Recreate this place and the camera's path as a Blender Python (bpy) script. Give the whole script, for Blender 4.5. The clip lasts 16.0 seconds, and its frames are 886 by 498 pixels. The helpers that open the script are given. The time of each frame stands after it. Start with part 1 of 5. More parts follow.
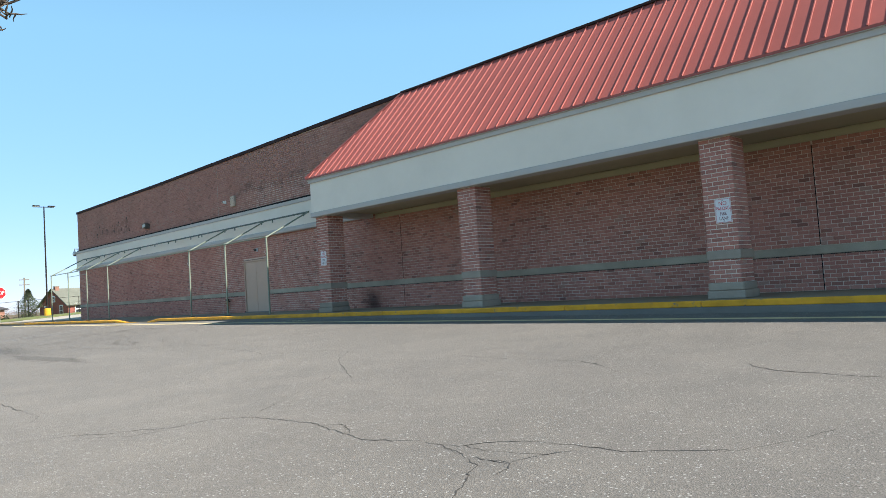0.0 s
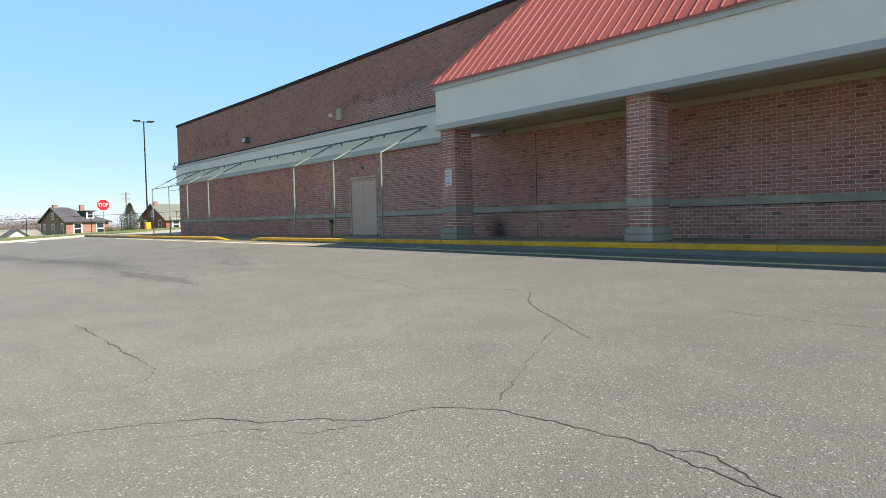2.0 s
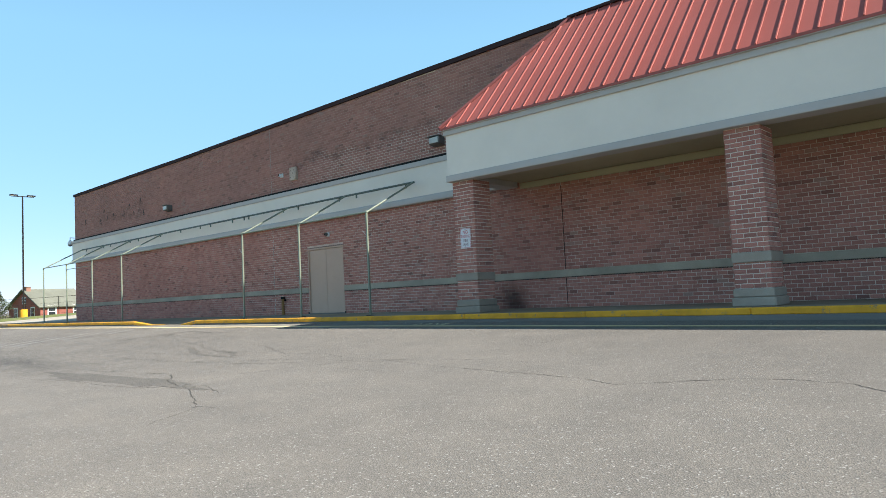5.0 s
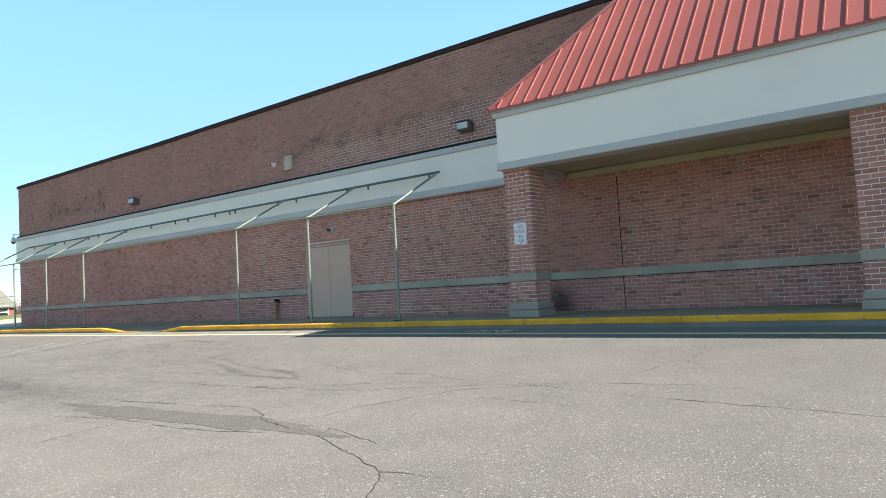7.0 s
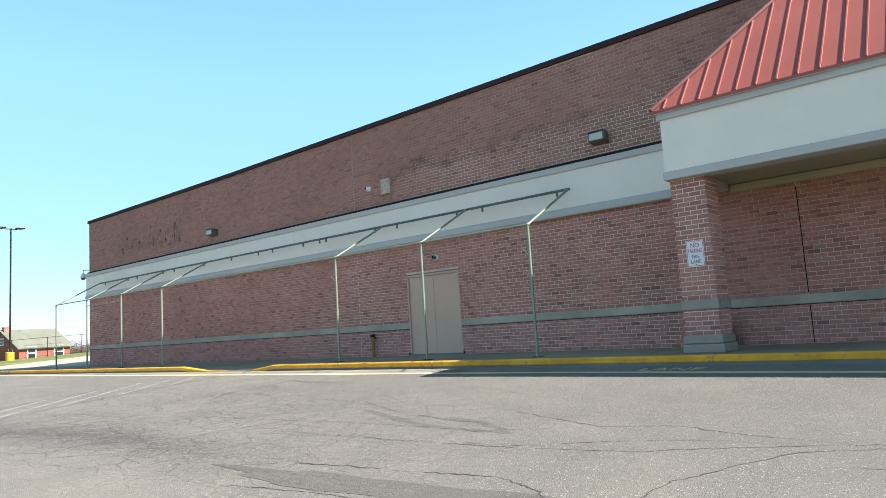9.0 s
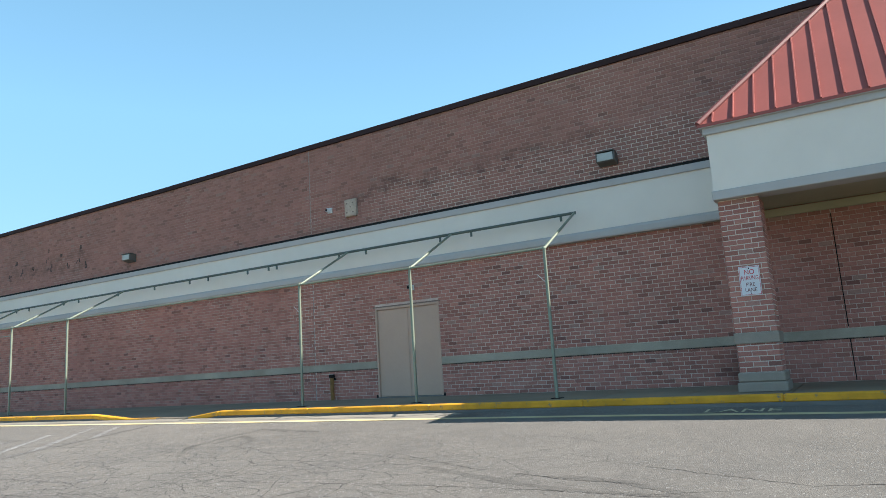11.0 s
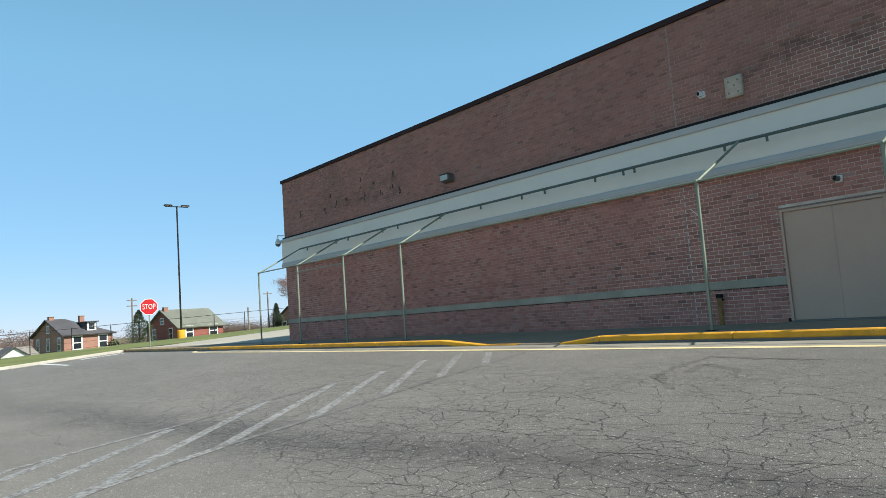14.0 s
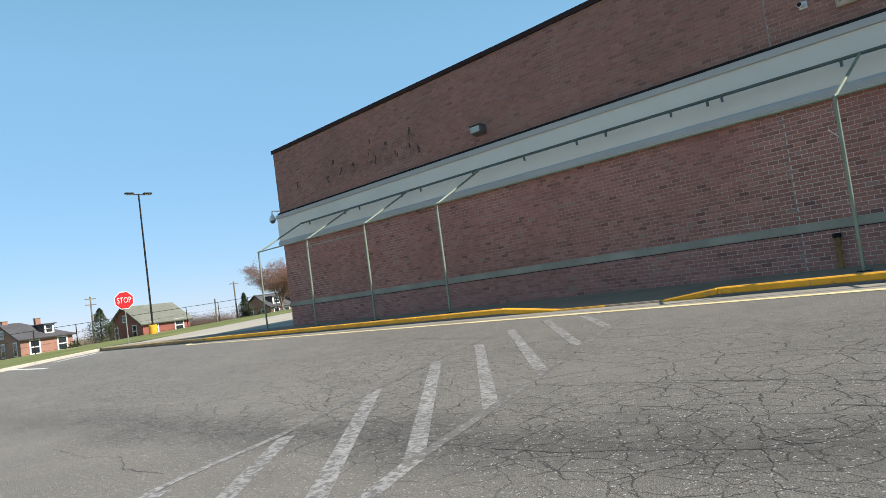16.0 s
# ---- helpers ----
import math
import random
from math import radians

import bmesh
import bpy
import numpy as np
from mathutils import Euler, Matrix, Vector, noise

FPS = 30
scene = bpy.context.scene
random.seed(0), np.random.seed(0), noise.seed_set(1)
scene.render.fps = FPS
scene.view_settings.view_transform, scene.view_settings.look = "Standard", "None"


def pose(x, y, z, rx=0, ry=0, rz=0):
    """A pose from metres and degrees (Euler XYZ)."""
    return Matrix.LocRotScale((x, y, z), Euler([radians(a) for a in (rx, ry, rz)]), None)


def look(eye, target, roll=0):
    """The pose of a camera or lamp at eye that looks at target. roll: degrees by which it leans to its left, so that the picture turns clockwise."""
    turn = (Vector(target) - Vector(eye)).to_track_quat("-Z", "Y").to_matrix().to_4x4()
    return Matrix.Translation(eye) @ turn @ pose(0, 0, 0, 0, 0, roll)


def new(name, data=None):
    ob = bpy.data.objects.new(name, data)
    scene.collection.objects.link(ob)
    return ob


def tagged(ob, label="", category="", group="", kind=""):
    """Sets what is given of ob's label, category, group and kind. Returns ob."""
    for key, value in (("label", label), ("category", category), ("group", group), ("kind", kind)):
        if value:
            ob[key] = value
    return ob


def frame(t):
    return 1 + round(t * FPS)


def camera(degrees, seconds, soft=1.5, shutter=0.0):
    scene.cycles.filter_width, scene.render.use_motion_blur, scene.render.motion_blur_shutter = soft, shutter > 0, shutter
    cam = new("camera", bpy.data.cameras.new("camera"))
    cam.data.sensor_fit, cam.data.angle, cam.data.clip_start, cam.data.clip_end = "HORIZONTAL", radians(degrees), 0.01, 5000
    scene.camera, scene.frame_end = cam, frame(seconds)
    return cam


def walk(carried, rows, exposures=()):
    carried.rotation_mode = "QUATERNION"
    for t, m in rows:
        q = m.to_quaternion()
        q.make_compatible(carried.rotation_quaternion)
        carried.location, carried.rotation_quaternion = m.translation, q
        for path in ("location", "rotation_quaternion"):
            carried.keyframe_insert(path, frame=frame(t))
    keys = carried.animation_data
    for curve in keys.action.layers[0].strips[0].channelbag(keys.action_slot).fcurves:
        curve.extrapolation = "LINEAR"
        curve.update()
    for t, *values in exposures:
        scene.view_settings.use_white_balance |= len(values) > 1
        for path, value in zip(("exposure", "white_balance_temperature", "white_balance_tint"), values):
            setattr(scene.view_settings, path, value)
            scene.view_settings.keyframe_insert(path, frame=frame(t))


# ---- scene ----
cam = camera(65.5, 16.0, soft=0.75)
PATH = [
    (0, (2.137, 0.322, 1.153), (0.74, 1.749, 1.259), -3.8),
    (0.5, (1.35, 0.495, 1.139), (-0.136, 1.829, 1.253), 0.6),
    (1, (0.551, 0.71, 1.14), (-1.025, 1.942, 1.108), 0.9),
    (1.5, (-0.16, 0.901, 1.134), (-1.761, 2.096, 1.04), -0.6),
    (2, (-0.926, 1.029, 1.118), (-2.483, 2.281, 1.032), -1.3),
    (2.5, (-1.743, 1.15, 1.119), (-3.355, 2.333, 1.121), -2.7),
    (3, (-2.515, 1.137, 1.079), (-4.126, 2.316, 0.963), -3.6),
    (3.5, (-3.349, 1.174, 1.071), (-5.003, 2.288, 0.92), -2.9),
    (4, (-4.163, 1.217, 1.065), (-5.681, 2.516, 0.978), -6.0),
    (4.5, (-4.89, 1.096, 1.074), (-6.319, 2.493, 1.153), -2.1),
    (4.7, (-5.176, 1.206, 1.016), (-6.554, 2.652, 1.124), -2.6),
    (6.8, (-8.281, 1.06, 1.246), (-9.519, 2.622, 1.404), -2.9),
    (7, (-8.586, 1.088, 1.264), (-9.787, 2.683, 1.375), -3.3),
    (7.5, (-9.355, 1.216, 1.317), (-10.522, 2.829, 1.509), -3.4),
    (8, (-10.062, 1.201, 1.294), (-11.238, 2.808, 1.475), -3.2),
    (8.2, (-10.338, 1.185, 1.282), (-11.618, 2.705, 1.505), -3.7),
    (10.3, (-13.326, 1.625, 1.275), (-14.529, 3.204, 1.524), -3.2),
    (10.5, (-13.643, 1.609, 1.285), (-14.783, 3.207, 1.670), -2.1),
    (11, (-14.324, 1.534, 1.293), (-15.328, 3.233, 1.621), -3.7),
    (11.5, (-15.072, 1.553, 1.303), (-16.006, 3.284, 1.667), -3.0),
    (12, (-15.735, 1.587, 1.331), (-16.629, 3.353, 1.615), -4.8),
    (12.5, (-16.606, 1.720, 1.365), (-17.715, 3.359, 1.655), -4.9),
    (13, (-17.278, 1.764, 1.326), (-18.460, 3.358, 1.573), -5.6),
    (13.5, (-17.915, 1.705, 1.263), (-19.404, 3.020, 1.497), -2.6),
    (14, (-18.683, 1.589, 1.201), (-20.196, 2.883, 1.389), -4.2),
    (14.5, (-19.541, 1.639, 1.132), (-21.168, 2.798, 1.235), -4.3),
    (15, (-20.336, 1.563, 1.11), (-21.84, 2.878, 1.214), -5.6),
    (15.5, (-21.098, 1.491, 1.12), (-22.638, 2.76, 1.261), -6.1),
    (16, (-21.861, 1.445, 1.126), (-23.3, 2.829, 1.245), -7.7),
]
EXPOSURES = [(t, stops + 0.07, kelvin - 90, {13.2: 6.5, 14: 4.0, 14.5: 3.5, 15: 6.0}.get(t, 9.0)) for t, stops, kelvin in ((0, 0.9, 6750), (1.5, 0.76, 6850), (2, 0.8, 6850), (3, 0.72, 6850), (3.5, 0.66, 6800), (4, 0.76, 6850), (4.7, 0.9, 6850), (7, 1.18, 6850), (8.2, 1.23, 6850), (10.5, 1.17, 6750), (11, 1.0, 6700), (11.5, 1.22, 6800), (12, 1.13, 6790), (12.5, 1.13, 6750), (13.2, 0.85, 6600), (14, 0.5, 6550), (14.5, 0.43, 6600), (15, 0.56, 6700), (16, 0.54, 6750))]
walk(cam, [(t, look(eye, target, roll)) for t, eye, target, roll in PATH], exposures=EXPOSURES)

# ---- daylight ----
SUN_TO = Vector((0.98, 0.37, 1.0)).normalized()
world = bpy.data.worlds.new("sky")
scene.world = world
world.use_nodes = True
wn = world.node_tree.nodes
sky = wn.new("ShaderNodeTexSky")
sky.sky_type = "NISHITA"
sky.sun_disc = False
sky.sun_elevation = math.asin(SUN_TO.z)
sky.sun_rotation = math.atan2(SUN_TO.x, SUN_TO.y)
sky.air_density, sky.dust_density, sky.ozone_density = 1.0, 0.0, 3.0
wn["Background"].inputs["Strength"].default_value = 0.137
even = wn.new("ShaderNodeMix")
even.data_type = "RGBA"
even.inputs[0].default_value = 0.72
even.inputs[7].default_value = (1.13, 2.58, 3.9, 1)
world.node_tree.links.new(sky.outputs[0], even.inputs[6])
# a clear sky deepens towards the zenith
up = wn.new("ShaderNodeSeparateXYZ")
world.node_tree.links.new(wn.new("ShaderNodeTexCoord").outputs["Generated"], up.inputs[0])
depth = wn.new("ShaderNodeValToRGB")
world.node_tree.links.new(up.outputs["Z"], depth.inputs["Fac"])
for pos, colour in ((0.14, (0.98, 0.95, 1.0)), (0.35, (1.0, 1.0, 1.0)), (0.65, (0.7, 0.7, 0.7))):
    depth.color_ramp.elements.new(pos).color = (*colour, 1)
depth.color_ramp.elements[0].color = (0.98, 0.88, 1.0, 1)
depth.color_ramp.elements[-1].color = (0.3, 0.3, 0.3, 1)
vault = wn.new("ShaderNodeMix")
vault.data_type, vault.blend_type = "RGBA", "MULTIPLY"
vault.inputs[0].default_value = 1.0
world.node_tree.links.new(even.outputs[2], vault.inputs[6])
world.node_tree.links.new(depth.outputs[0], vault.inputs[7])
world.node_tree.links.new(vault.outputs[2], wn["Background"].inputs["Color"])
sun = new("sun", bpy.data.lights.new("sun", "SUN"))
sun.data.energy, sun.data.angle, sun.data.color = 5.0, radians(0.53), (1.0, 0.95, 0.89)
sun.matrix_world = look(SUN_TO * 60, (0, 0, 0))


# ---- materials ----
def material(name, base, rough=0.8, metal=0.0):
    m = bpy.data.materials.new(name)
    m.use_nodes = True
    p = m.node_tree.nodes["Principled BSDF"]
    p.inputs["Base Color"].default_value = (*base, 1)
    p.inputs["Roughness"].default_value = rough
    p.inputs["Metallic"].default_value = metal
    return m


def node(m, kind, **values):
    n = m.node_tree.nodes.new(kind)
    for key, v in values.items():
        n.inputs[key].default_value = v
    return n


def link(m, a, b):
    m.node_tree.links.new(a, b)


def coords(m, scale=(1, 1, 1)):
    g = m.node_tree.nodes.new("ShaderNodeNewGeometry")
    mp = node(m, "ShaderNodeMapping", Scale=scale)
    link(m, g.outputs["Position"], mp.inputs["Vector"])
    return mp.outputs["Vector"]


def ramp(m, fac, stops):
    r = m.node_tree.nodes.new("ShaderNodeValToRGB")
    e = r.color_ramp.elements
    while len(e) < len(stops):
        e.new(0.5)
    for el, (pos, col) in zip(e, stops):
        el.position, el.color = pos, (*col, 1)
    link(m, fac, r.inputs["Fac"])
    return r.outputs["Color"]


def noisy(m, vec, scale, detail=4.0, rough=0.6):
    n = node(m, "ShaderNodeTexNoise", Scale=scale, Detail=detail, Roughness=rough)
    link(m, vec, n.inputs["Vector"])
    return n.outputs["Fac"]


def mix(m, fac, a, b, how="MIX"):
    n = m.node_tree.nodes.new("ShaderNodeMix")
    n.data_type, n.blend_type = "RGBA", how
    for sock, v in ((n.inputs[0], fac), (n.inputs[6], a), (n.inputs[7], b)):
        if isinstance(v, (int, float)):
            sock.default_value = v
        elif isinstance(v, tuple):
            sock.default_value = (*v, 1)
        else:
            link(m, v, sock)
    return n.outputs[2]


def bump(m, height, strength, distance=0.01):
    p = m.node_tree.nodes["Principled BSDF"]
    b = node(m, "ShaderNodeBump", Strength=strength, Distance=distance)
    link(m, height, b.inputs["Height"])
    link(m, b.outputs["Normal"], p.inputs["Normal"])


def mathn(m, op, a, b=0.0, c=0.0):
    n = m.node_tree.nodes.new("ShaderNodeMath")
    n.operation = op
    for sock, v in zip(n.inputs, (a, b, c)):
        if isinstance(v, (int, float)):
            sock.default_value = v
        else:
            link(m, v, sock)
    return n.outputs[0]


def worn(name, base, rough=0.8, metal=0.0, large=0.6, fine=40.0, spread=0.18, relief=0.25, tint=(1, 1, 1)):
    """A surface with blotches of two sizes round its base colour, and fine relief."""
    m = material(name, base, rough, metal)
    p = m.node_tree.nodes["Principled BSDF"]
    v = coords(m)
    lo = tuple(c * (1 - spread) for c in base)
    hi = tuple(min(1, c * (1 + spread) * t) for c, t in zip(base, tint))
    big = ramp(m, noisy(m, v, large, 5, 0.65), [(0.3, lo), (0.7, hi)])
    small = noisy(m, v, fine, 3, 0.7)
    grain = ramp(m, small, [(0.25, (1 - spread * 0.7,) * 3), (0.75, (1 + 0.0,) * 3)])
    link(m, mix(m, 1.0, big, grain, "MULTIPLY"), p.inputs["Base Color"])
    bump(m, small, relief, 0.006)
    return m


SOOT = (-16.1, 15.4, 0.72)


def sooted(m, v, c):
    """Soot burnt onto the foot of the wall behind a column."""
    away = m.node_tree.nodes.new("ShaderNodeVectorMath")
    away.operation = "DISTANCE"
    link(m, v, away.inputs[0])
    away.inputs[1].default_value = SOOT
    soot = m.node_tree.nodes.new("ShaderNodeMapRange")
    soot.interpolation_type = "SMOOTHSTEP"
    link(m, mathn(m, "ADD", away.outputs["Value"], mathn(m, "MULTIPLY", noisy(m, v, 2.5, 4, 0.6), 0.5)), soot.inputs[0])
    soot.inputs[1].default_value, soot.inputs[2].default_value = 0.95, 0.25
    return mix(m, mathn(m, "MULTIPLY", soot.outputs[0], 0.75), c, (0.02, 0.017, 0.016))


def within(m, value, a, b, c, d):
    """One between b and c, falling to nothing at a and d."""
    up, down = m.node_tree.nodes.new("ShaderNodeMapRange"), m.node_tree.nodes.new("ShaderNodeMapRange")
    for n, lo, hi in ((up, a, b), (down, d, c)):
        n.interpolation_type = "SMOOTHSTEP"
        link(m, value, n.inputs[0])
        n.inputs[1].default_value, n.inputs[2].default_value = lo, hi
    return mathn(m, "MULTIPLY", up.outputs[0], down.outputs[0])


def old_letters(m, v):
    """Two marks of the store's letters, long taken down: the grime that gathered along them, and the joints they kept clean."""
    sep = m.node_tree.nodes.new("ShaderNodeSeparateXYZ")
    link(m, v, sep.inputs[0])
    sway = mathn(m, "MULTIPLY", mathn(m, "SUBTRACT", noisy(m, v, 1.1, 3, 0.6), 0.5), 0.9)
    z = mathn(m, "ADD", sep.outputs["Z"], sway)
    patchy = m.node_tree.nodes.new("ShaderNodeMapRange")
    link(m, noisy(m, v, 2.6, 5, 0.7), patchy.inputs[0])
    patchy.inputs[1].default_value, patchy.inputs[2].default_value = 0.42, 0.62
    east = mathn(m, "MULTIPLY", within(m, z, 5.5, 5.72, 5.88, 6.12), within(m, sep.outputs["X"], -26.2, -24.8, -19.2, -17.6))
    west = mathn(m, "MULTIPLY", within(m, z, 5.2, 5.4, 5.75, 6.1), within(m, sep.outputs["X"], -42.6, -41.0, -37.2, -36.4))
    grime = mathn(m, "MULTIPLY", mathn(m, "MAXIMUM", east, mathn(m, "MULTIPLY", west, 0.8)), patchy.outputs[0])
    clean = mathn(m, "MULTIPLY", within(m, z, 4.7, 4.95, 5.75, 6.0), within(m, sep.outputs["X"], -25.5, -22.5, -13.0, -12.0))
    return grime, clean, sep


def brick_material(name, per_object):
    m = material(name, (0.2, 0.1, 0.08), 0.88)
    p = m.node_tree.nodes["Principled BSDF"]
    if per_object:
        r = m.node_tree.nodes.new("ShaderNodeObjectInfo").outputs["Random"]
    else:
        r = m.node_tree.nodes.new("ShaderNodeNewGeometry").outputs["Random Per Island"]
    v = coords(m)
    tone = ramp(m, r, [(0.0, (0.3, 0.15, 0.123)), (0.05, (0.43, 0.2, 0.158)), (0.3, (0.51, 0.235, 0.186)), (0.7, (0.56, 0.262, 0.206)), (0.93, (0.61, 0.295, 0.232)), (1.0, (0.48, 0.3, 0.245))])
    stain = ramp(m, noisy(m, v, 0.45, 6, 0.7), [(0.28, (0.83, 0.82, 0.83)), (0.5, (0.97, 0.97, 0.98)), (0.75, (1.1, 1.06, 1.04))])
    fine = noisy(m, v, 60, 4, 0.7)
    grain = ramp(m, fine, [(0.25, (0.76, 0.76, 0.77)), (0.8, (1.08, 1.06, 1.04))])
    c = mix(m, 1.0, mix(m, 1.0, tone, stain, "MULTIPLY"), grain, "MULTIPLY")
    grime, clean, sep = old_letters(m, v)
    # rain has streaked the wall above the band with grey
    washed = mathn(m, "MULTIPLY", within(m, sep.outputs["Z"], 4.7, 5.0, 8.0, 9.0), mathn(m, "ADD", mathn(m, "MULTIPLY", noisy(m, v, 0.8, 4, 0.6), 0.5), 0.1))
    c = mix(m, washed, c, (0.25, 0.165, 0.14))
    c = mix(m, mathn(m, "MULTIPLY", grime, 0.55), c, (0.12, 0.07, 0.06))
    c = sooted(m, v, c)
    link(m, c, p.inputs["Base Color"])
    p.inputs["Specular IOR Level"].default_value = 0.2
    p.inputs["Diffuse Roughness"].default_value = 0.8
    bump(m, fine, 0.5, 0.006)
    return m


BRICK = brick_material("brick_wall", False)
BRICK_PIECE = brick_material("brick_single", True)


def mortar_material():
    """Mortar weathered in wide patches to the dark of the brick: dark high on the wall, pale low down beside the
    portico, with the portico's shade put into its colour.
    """
    m = material("mortar", (0.3, 0.27, 0.24), 0.95)
    v = coords(m)
    grime, clean, sep = old_letters(m, v)
    patch = mathn(m, "ADD", mathn(m, "MULTIPLY", noisy(m, v, 0.33, 5, 0.6), 0.65), mathn(m, "MULTIPLY", noisy(m, v, 3.5, 5, 0.75), 0.35))
    high = m.node_tree.nodes.new("ShaderNodeMapRange")
    link(m, sep.outputs["Z"], high.inputs[0])
    high.inputs[1].default_value, high.inputs[2].default_value, high.inputs[4].default_value = 4.6, 4.9, 0.13
    west = m.node_tree.nodes.new("ShaderNodeMapRange")
    link(m, sep.outputs["X"], west.inputs[0])
    west.inputs[1].default_value, west.inputs[2].default_value, west.inputs[4].default_value = -20.0, -32.0, 0.09
    low = within(m, sep.outputs["Z"], 0.0, 0.3, 3.0, 4.2)
    near = within(m, sep.outputs["X"], -34.0, -22.0, -17.2, -15.8)
    patch = mathn(m, "ADD", patch, mathn(m, "MULTIPLY", mathn(m, "MULTIPLY", low, near), 0.055))
    east = mathn(m, "MULTIPLY", low, within(m, sep.outputs["X"], -13.0, -8.0, 30.0, 31.0))
    patch = mathn(m, "ADD", patch, mathn(m, "MULTIPLY", east, 0.06))
    # the portico roof's shade, put into the mortar as a darker tone
    portico_shade = mathn(m, "MULTIPLY", within(m, sep.outputs["X"], -16.3, -15.4, -11.5, -8.0), within(m, sep.outputs["Z"], 1.2, 1.5, 4.0, 4.2))
    patch = mathn(m, "SUBTRACT", patch, mathn(m, "MULTIPLY", portico_shade, 0.03))
    base = mathn(m, "SUBTRACT", mathn(m, "SUBTRACT", mathn(m, "ADD", patch, mathn(m, "MULTIPLY", clean, 0.22)), high.outputs[0]), west.outputs[0])
    c = ramp(m, base, [(0.3, (0.47, 0.265, 0.217)), (0.43, (0.58, 0.4, 0.335)), (0.58, (0.78, 0.66, 0.56))])
    g = ramp(m, noisy(m, v, 90, 3, 0.7), [(0.25, (0.75, 0.75, 0.75)), (0.75, (1.05, 1.05, 1.05))])
    c = mix(m, mathn(m, "MULTIPLY", grime, 0.6), mix(m, 1.0, c, g, "MULTIPLY"), (0.15, 0.09, 0.075))
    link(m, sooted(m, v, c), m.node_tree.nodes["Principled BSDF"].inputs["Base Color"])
    return m


MORTAR = mortar_material()
COLUMN_MORTAR = worn("column_mortar", (0.8, 0.71, 0.62), 0.95, large=0.5, fine=90, spread=0.2)
STUCCO = worn("stucco_cream", (0.81, 0.725, 0.635), 0.9, large=0.35, fine=120, spread=0.07, relief=0.15)
STUCCO_TRIM = worn("stucco_trim_grey", (0.49, 0.455, 0.43), 0.9, large=0.5, fine=120, spread=0.08, relief=0.15)
SOFFIT = worn("soffit_tan", (0.46, 0.4, 0.265), 0.85, large=0.4, fine=60, spread=0.12)
STONE = worn("belt_stone_green_grey", (0.4, 0.35, 0.275), 0.9, large=0.8, fine=70, spread=0.2)
ROOF_RED = worn("roof_red_paint", (0.345, 0.085, 0.068), 0.6, large=0.5, fine=20, spread=0.1, relief=0.05)
HIP_RED = worn("hip_dark_red_paint", (0.2, 0.05, 0.045), 0.6, large=0.5, fine=20, spread=0.15, relief=0.05)
COPING = worn("coping_dark", (0.05, 0.028, 0.028), 0.8, large=0.5, fine=30, spread=0.2)
CONCRETE = worn("concrete", (0.295, 0.235, 0.172), 0.92, large=0.5, fine=50, spread=0.16)
CURB_GREY = worn("curb_concrete", (0.2, 0.19, 0.17), 0.92, large=0.7, fine=50, spread=0.18)


def kerb_paint(name, base, keep):
    """Kerb paint, scuffed grey in chips and dirtied in long smudges."""
    m = material(name, base, 0.75)
    v = coords(m)
    chips = ramp(m, noisy(m, v, 7, 8, 0.78), [(keep - 0.02, base), (keep + 0.06, (0.27, 0.22, 0.15))])
    smudge = ramp(m, noisy(m, v, 1.4, 5, 0.65), [(0.3, (0.68, 0.68, 0.7)), (0.65, (1.04, 1.04, 1.04))])
    link(m, mix(m, 1.0, chips, smudge, "MULTIPLY"), m.node_tree.nodes["Principled BSDF"].inputs["Base Color"])
    bump(m, noisy(m, v, 50, 3, 0.7), 0.3, 0.006)
    return m


YELLOW = kerb_paint("yellow_kerb_paint", (0.88, 0.41, 0.024), 0.6)
# west kerb: scuffed paint, with the south face's shade put into its darker yellow
YELLOW_WORN_SHADED = kerb_paint("worn_shaded_kerb_paint", (0.6, 0.33, 0.05), 0.47)
DOOR_TAN = worn("door_tan_paint", (0.54, 0.362, 0.268), 0.55, large=0.7, fine=25, spread=0.06, relief=0.05)
DARK_JOINT = worn("dark_joint", (0.07, 0.05, 0.043), 0.95, large=1.5, fine=30, spread=0.4)
DARK = worn("dark_metal", (0.026, 0.022, 0.02), 0.85, large=1, fine=30, spread=0.2)
GALV = worn("green_grey_pipe", (0.23, 0.265, 0.2), 0.4, 0.1, large=2, fine=30, spread=0.15, relief=0.1)
LAMP_GREY = worn("lamp_housing", (0.12, 0.11, 0.095), 0.5, large=2, fine=30, spread=0.15)
LENS = worn("lamp_lens", (0.45, 0.46, 0.42), 0.2, large=3, fine=60, spread=0.12)
WHITE = worn("white_paint", (0.75, 0.75, 0.73), 0.6, large=1, fine=40, spread=0.06, relief=0.05)
RED = material("sign_red", (0.55, 0.015, 0.02), 0.45)
INK = material("sign_ink", (0.55, 0.03, 0.05), 0.6)
for m in (COPING, DARK, CONCRETE, STONE, STUCCO, MORTAR):
    m.node_tree.nodes["Principled BSDF"].inputs["Specular IOR Level"].default_value = 0.15
INK_DARK = material("sign_ink_dark", (0.17, 0.045, 0.055), 0.6)


# ---- shapes ----
def box(bm, x0, x1, y0, y1, z0, z1):
    m = Matrix.Translation(((x0 + x1) / 2, (y0 + y1) / 2, (z0 + z1) / 2)) @ Matrix.Diagonal((x1 - x0, y1 - y0, z1 - z0, 1))
    return bmesh.ops.create_cube(bm, size=1, matrix=m)["verts"]


